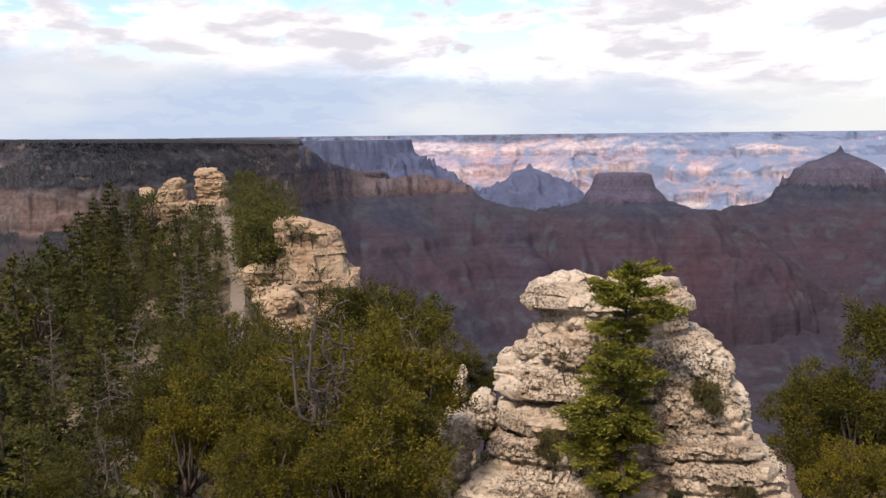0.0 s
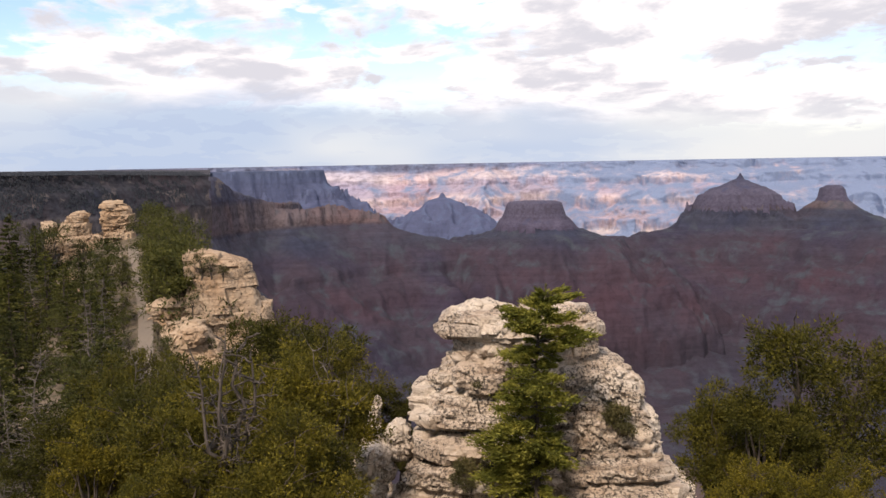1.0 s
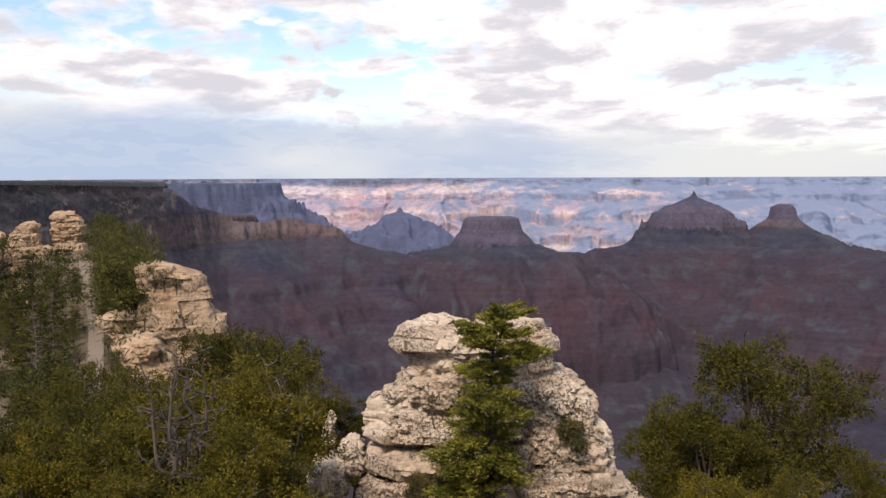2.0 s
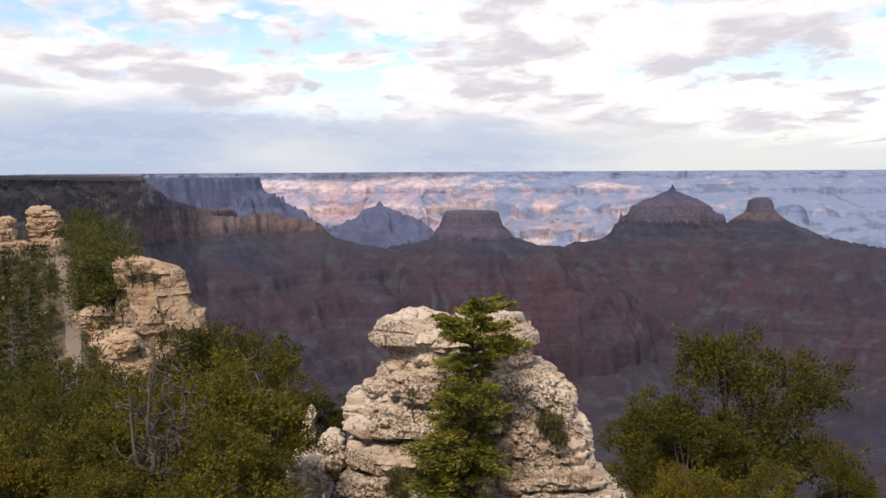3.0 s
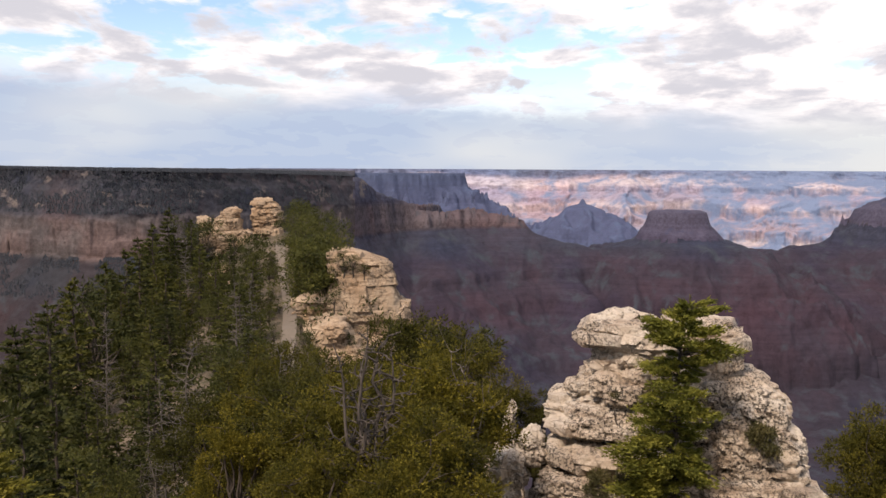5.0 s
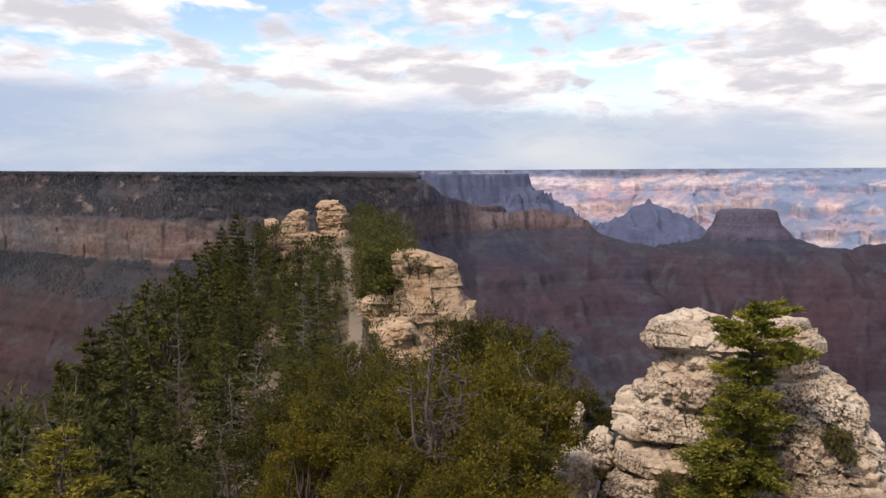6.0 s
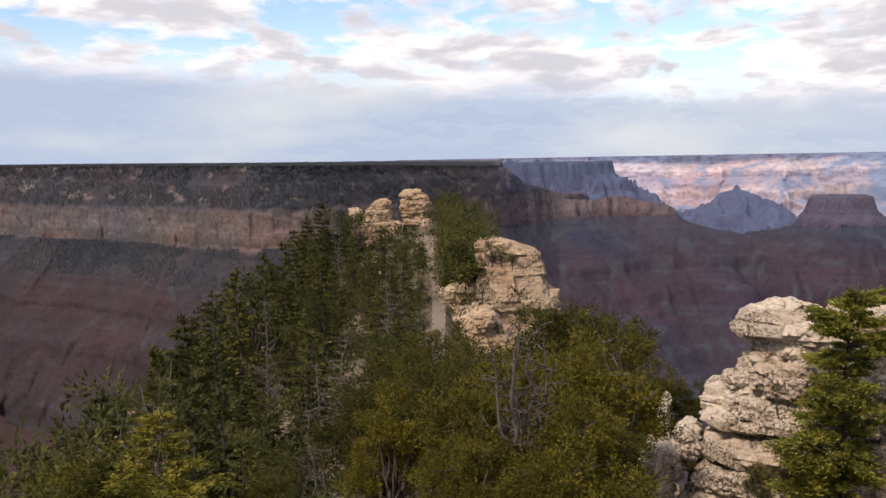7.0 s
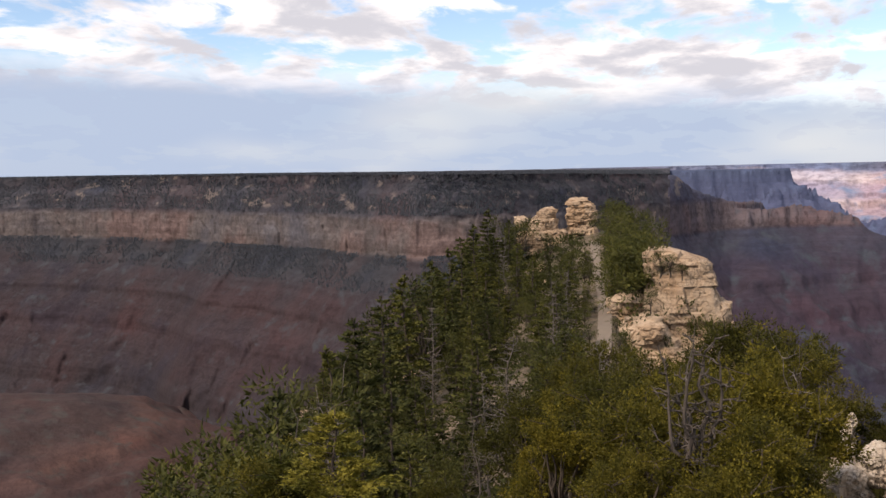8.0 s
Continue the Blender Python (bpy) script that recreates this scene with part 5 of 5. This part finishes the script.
# the trees between the trail and the cliff, and those beside the trail
for i, (az, d, el, k) in enumerate([(11.6, 84, -3.0, 4), (10.7, 80, -4.0, 5), (11.3, 76, -5.0, 4), (10.0, 76, -5.2, 5), (11.2, 72, -6.0, 4), (11.7, 90, -2.7, 5), (9.5, 70, -4.5, 5), (10.4, 70.5, -4.1, 4), (10.9, 71, -4.2, 5), (11.3, 72, -4.5, 4), (9.1, 69.6, -5.6, 4), (10.0, 69, -5.4, 5), (11.0, 78, -4.0, 5), (11.5, 80, -3.8, 4), (9.9, 73, -5.8, 4), (11.2, 73, -6.2, 5), (10.9, 75, -5.3, 4), (11.9, 86, -3.4, 4), (9.4, 74, -5.6, 4), (10.4, 71, -6.6, 5),
                                    (9.7, 84, -3.9, 4), (10.3, 88, -3.0, 5), (10.9, 93, -2.4, 4), (11.6, 97, -2.0, 5), (9.0, 72, -6.2, 5), (9.6, 74, -5.0, 4), (12.0, 100, -2.0, 4), (12.4, 102, -2.1, 5), (8.8, 73, -5.2, 4), (15.2, 62, -7.6, 1), (15.6, 54, -7.4, 0), (15.0, 76, -5.6, 4), (14.7, 84, -5.0, 5), (15.0, 70, -6.6, 5),
                                    (14.9, 88, -4.2, 4), (15.9, 96, -4.0, 5), (16.8, 60, -7.2, 1), (15.2, 46, -10.0, 4), (17.6, 102, -3.0, 5), (19.0, 104, -2.9, 4), (18.4, 98, -3.2, 1), (14.6, 52, -10.6, 5),
                                    (19.6, 98, -2.6, 1), (20.6, 92, -3.5, 3), (21.4, 88, -4.3, 0), (22.2, 84, -5.0, 1), (23.2, 78, -5.7, 3), (24.1, 74, -6.3, 4), (24.9, 70, -6.6, 1), (26.4, 64, -7.9, 0), (28.2, 56, -9.2, 3),
                                    (30.0, 46, -11.0, 1), (31.6, 42, -12.2, 5), (33.0, 38, -13.3, 0), (34.6, 34, -14.2, 4), (36.0, 30, -15.0, 5), (38.6, 26, -16.6, 4), (40.5, 22, -17.8, 5)]):
    plant(con[k], az, d, 61 * i, top_scale(az, el, d, con[k]), first=k not in seen)
    seen.add(k)
# shrubs rooted on the top and the ledges of the cliff beside the trail
for i, (az, d, z, sc) in enumerate(((9.35, 67.2, -6.4, 0.42), (8.75, 67.0, -6.2, 0.34), (8.05, 67.0, -6.3, 0.22), (9.9, 66.6, -8.6, 0.3), (7.2, 67.6, -9.6, 0.3), (9.0, 64.6, -11.2, 0.28), (6.1, 66.6, -11.5, 0.5))):
    plant(con[4 + i % 2], az, d, 70 * i, sc, z=z)
# low growth along the trail
rng = np.random.default_rng(5)
for i in range(44):
    u = rng.uniform(50, 100)
    l = 0.35 * math.sin(u / 9.0) + 0.1 + rng.uniform(0.75, 1.5) * (1 if i % 2 else -1)
    x, y = u * AX[0] + l * LX[0], u * AX[1] + l * LX[1]
    plant(con[4 + i % 2], math.degrees(math.atan2(-x, y)), math.hypot(x, y), 50 * i, rng.uniform(0.16, 0.34))
rng = np.random.default_rng(7)
count = 0
while count < 430:
    u, l = rng.uniform(24, 114), -abs(rng.normal(0, 19)) - 1.2
    if u > 60 and rng.uniform() < 0.2:
        l = rng.uniform(1.6, 6.0)
    if l < -50 or (u < 44 and l > -5):
        continue
    x, y = u * AX[0] + l * LX[0], u * AX[1] + l * LX[1]
    az, d = math.degrees(math.atan2(-x, y)), math.hypot(x, y)
    if d > 88 and 12.4 < az < 18.2 or (l > 0 and (az < 8.6 or d < 74)) or (56 < u < 104 and 11.9 < az < 14.4):
        continue
    k = int(rng.integers(4)) if rng.uniform() < 0.55 else 4 + int(rng.integers(2))
    sc = rng.uniform(0.38, 0.86) * (0.7 if l > -6 else 1.0)
    plant(con[k], az, d, rng.uniform(0, 360), sc, first=k not in seen)
    seen.add(k)
    count += 1

# low scrub that covers the slope between the trees
def slope_scrub():
    rng = np.random.default_rng(41)
    at, way = [], []
    for k in range(1500):
        u, l = rng.uniform(20, 112), -1.6 - abs(rng.normal(0, 20))
        if u > 60 and k % 5 == 0:
            l = rng.uniform(1.6, 8.0)
        x, y = u * AX[0] + l * LX[0], u * AX[1] + l * LX[1]
        size = rng.uniform(0.4, 1.0)
        m = int(36 * size) + 16
        puff = rng.normal(0, 0.5, (m, 3)) * (1, 1, 0.8)
        puff[:, 2] = np.abs(puff[:, 2])
        at.append(np.array([x, y, float(land(x, y)) + 0.05]) + puff * size)
        way.append(puff + rng.normal(0, 0.4, (m, 3)) + (0, 0, 0.5))
    v, f = sprays(rng, np.concatenate(at), np.concatenate(way), 0.26, 0.08)
    tagged(mesh_object("slope_scrub", v, f, M_SLOPE_FIR, smooth=False), "low olive scrub covering the ground between trees", "scrub", kind="stuff")


slope_scrub()

# pale boulders among the trees
stones = [rock("boulder", None, M_CLIFF, (0, 0, 0), (0.8, 0.6, 0.5), 0, 800 + i, n=10, square=5, cell=0.6) for i in range(3)]
for st in stones:
    tagged(st, "pale weathered limestone boulder on the slope", "boulder", "boulders of the slope")
rng = np.random.default_rng(12)
for i in range(30):
    u, l = rng.uniform(34, 108), -rng.uniform(2.5, 34)
    x, y = u * AX[0] + l * LX[0], u * AX[1] + l * LX[1]
    m = pose(x, y, float(land(x, y)) + 0.1, 0, 0, rng.uniform(0, 360))
    sc = rng.uniform(0.5, 1.2)
    if i < 3:
        stones[i].matrix_basis = m @ Matrix.Scale(sc, 4)
    else:
        copy_thing(stones[i % 3], m).scale = (sc, sc, sc * 0.9)
for az, d, el, sc in ((5.6, 40, -11.9, 0.5), (7.0, 22.0, -13.8, 0.25)):
    s = spot(az, el, d)
    ground_z = float(land(s.x, s.y))
    tall = max(0.6, (s.z - ground_z) / 0.5)
    c = copy_thing(stones[0], pose(s.x, s.y, (s.z + ground_z) / 2, 0, 0, az * 31))
    c.scale = (sc, sc, tall / 2)

# low shrubs on the ledges of the pinnacle
shrub = juniper("shrub", "grey-green desert shrub rooted on a limestone ledge", 0.9, 0.42, 830, 0.07, M_SCRUB, 130, 24, 0.04, "shrubs on the ledges")
bpy.context.view_layer.update()
graph = bpy.context.evaluated_depsgraph_get()
for i, (az, d, z, sc) in enumerate(((-16.0, 21.2, -4.2, 1.0), (-7.6, 20.9, -3.9, 0.5), (-8.6, 20.5, -5.2, 0.9), (-6.6, 20.4, -5.4, 0.8), (-14.4, 20.4, -5.6, 0.6), (-18.6, 20.6, -5.4, 0.6))):
    o = spot(az, 0, d)
    hit, place, *_ = scene.ray_cast(graph, (o.x, o.y, z + 0.3), (0, 0, -1))
    m = pose(o.x, o.y, place.z - 0.04, 0, 0, 80 * i)
    if i == 0:
        shrub.matrix_basis = m
    else:
        copy_thing(shrub, m).scale = (sc, sc, sc)
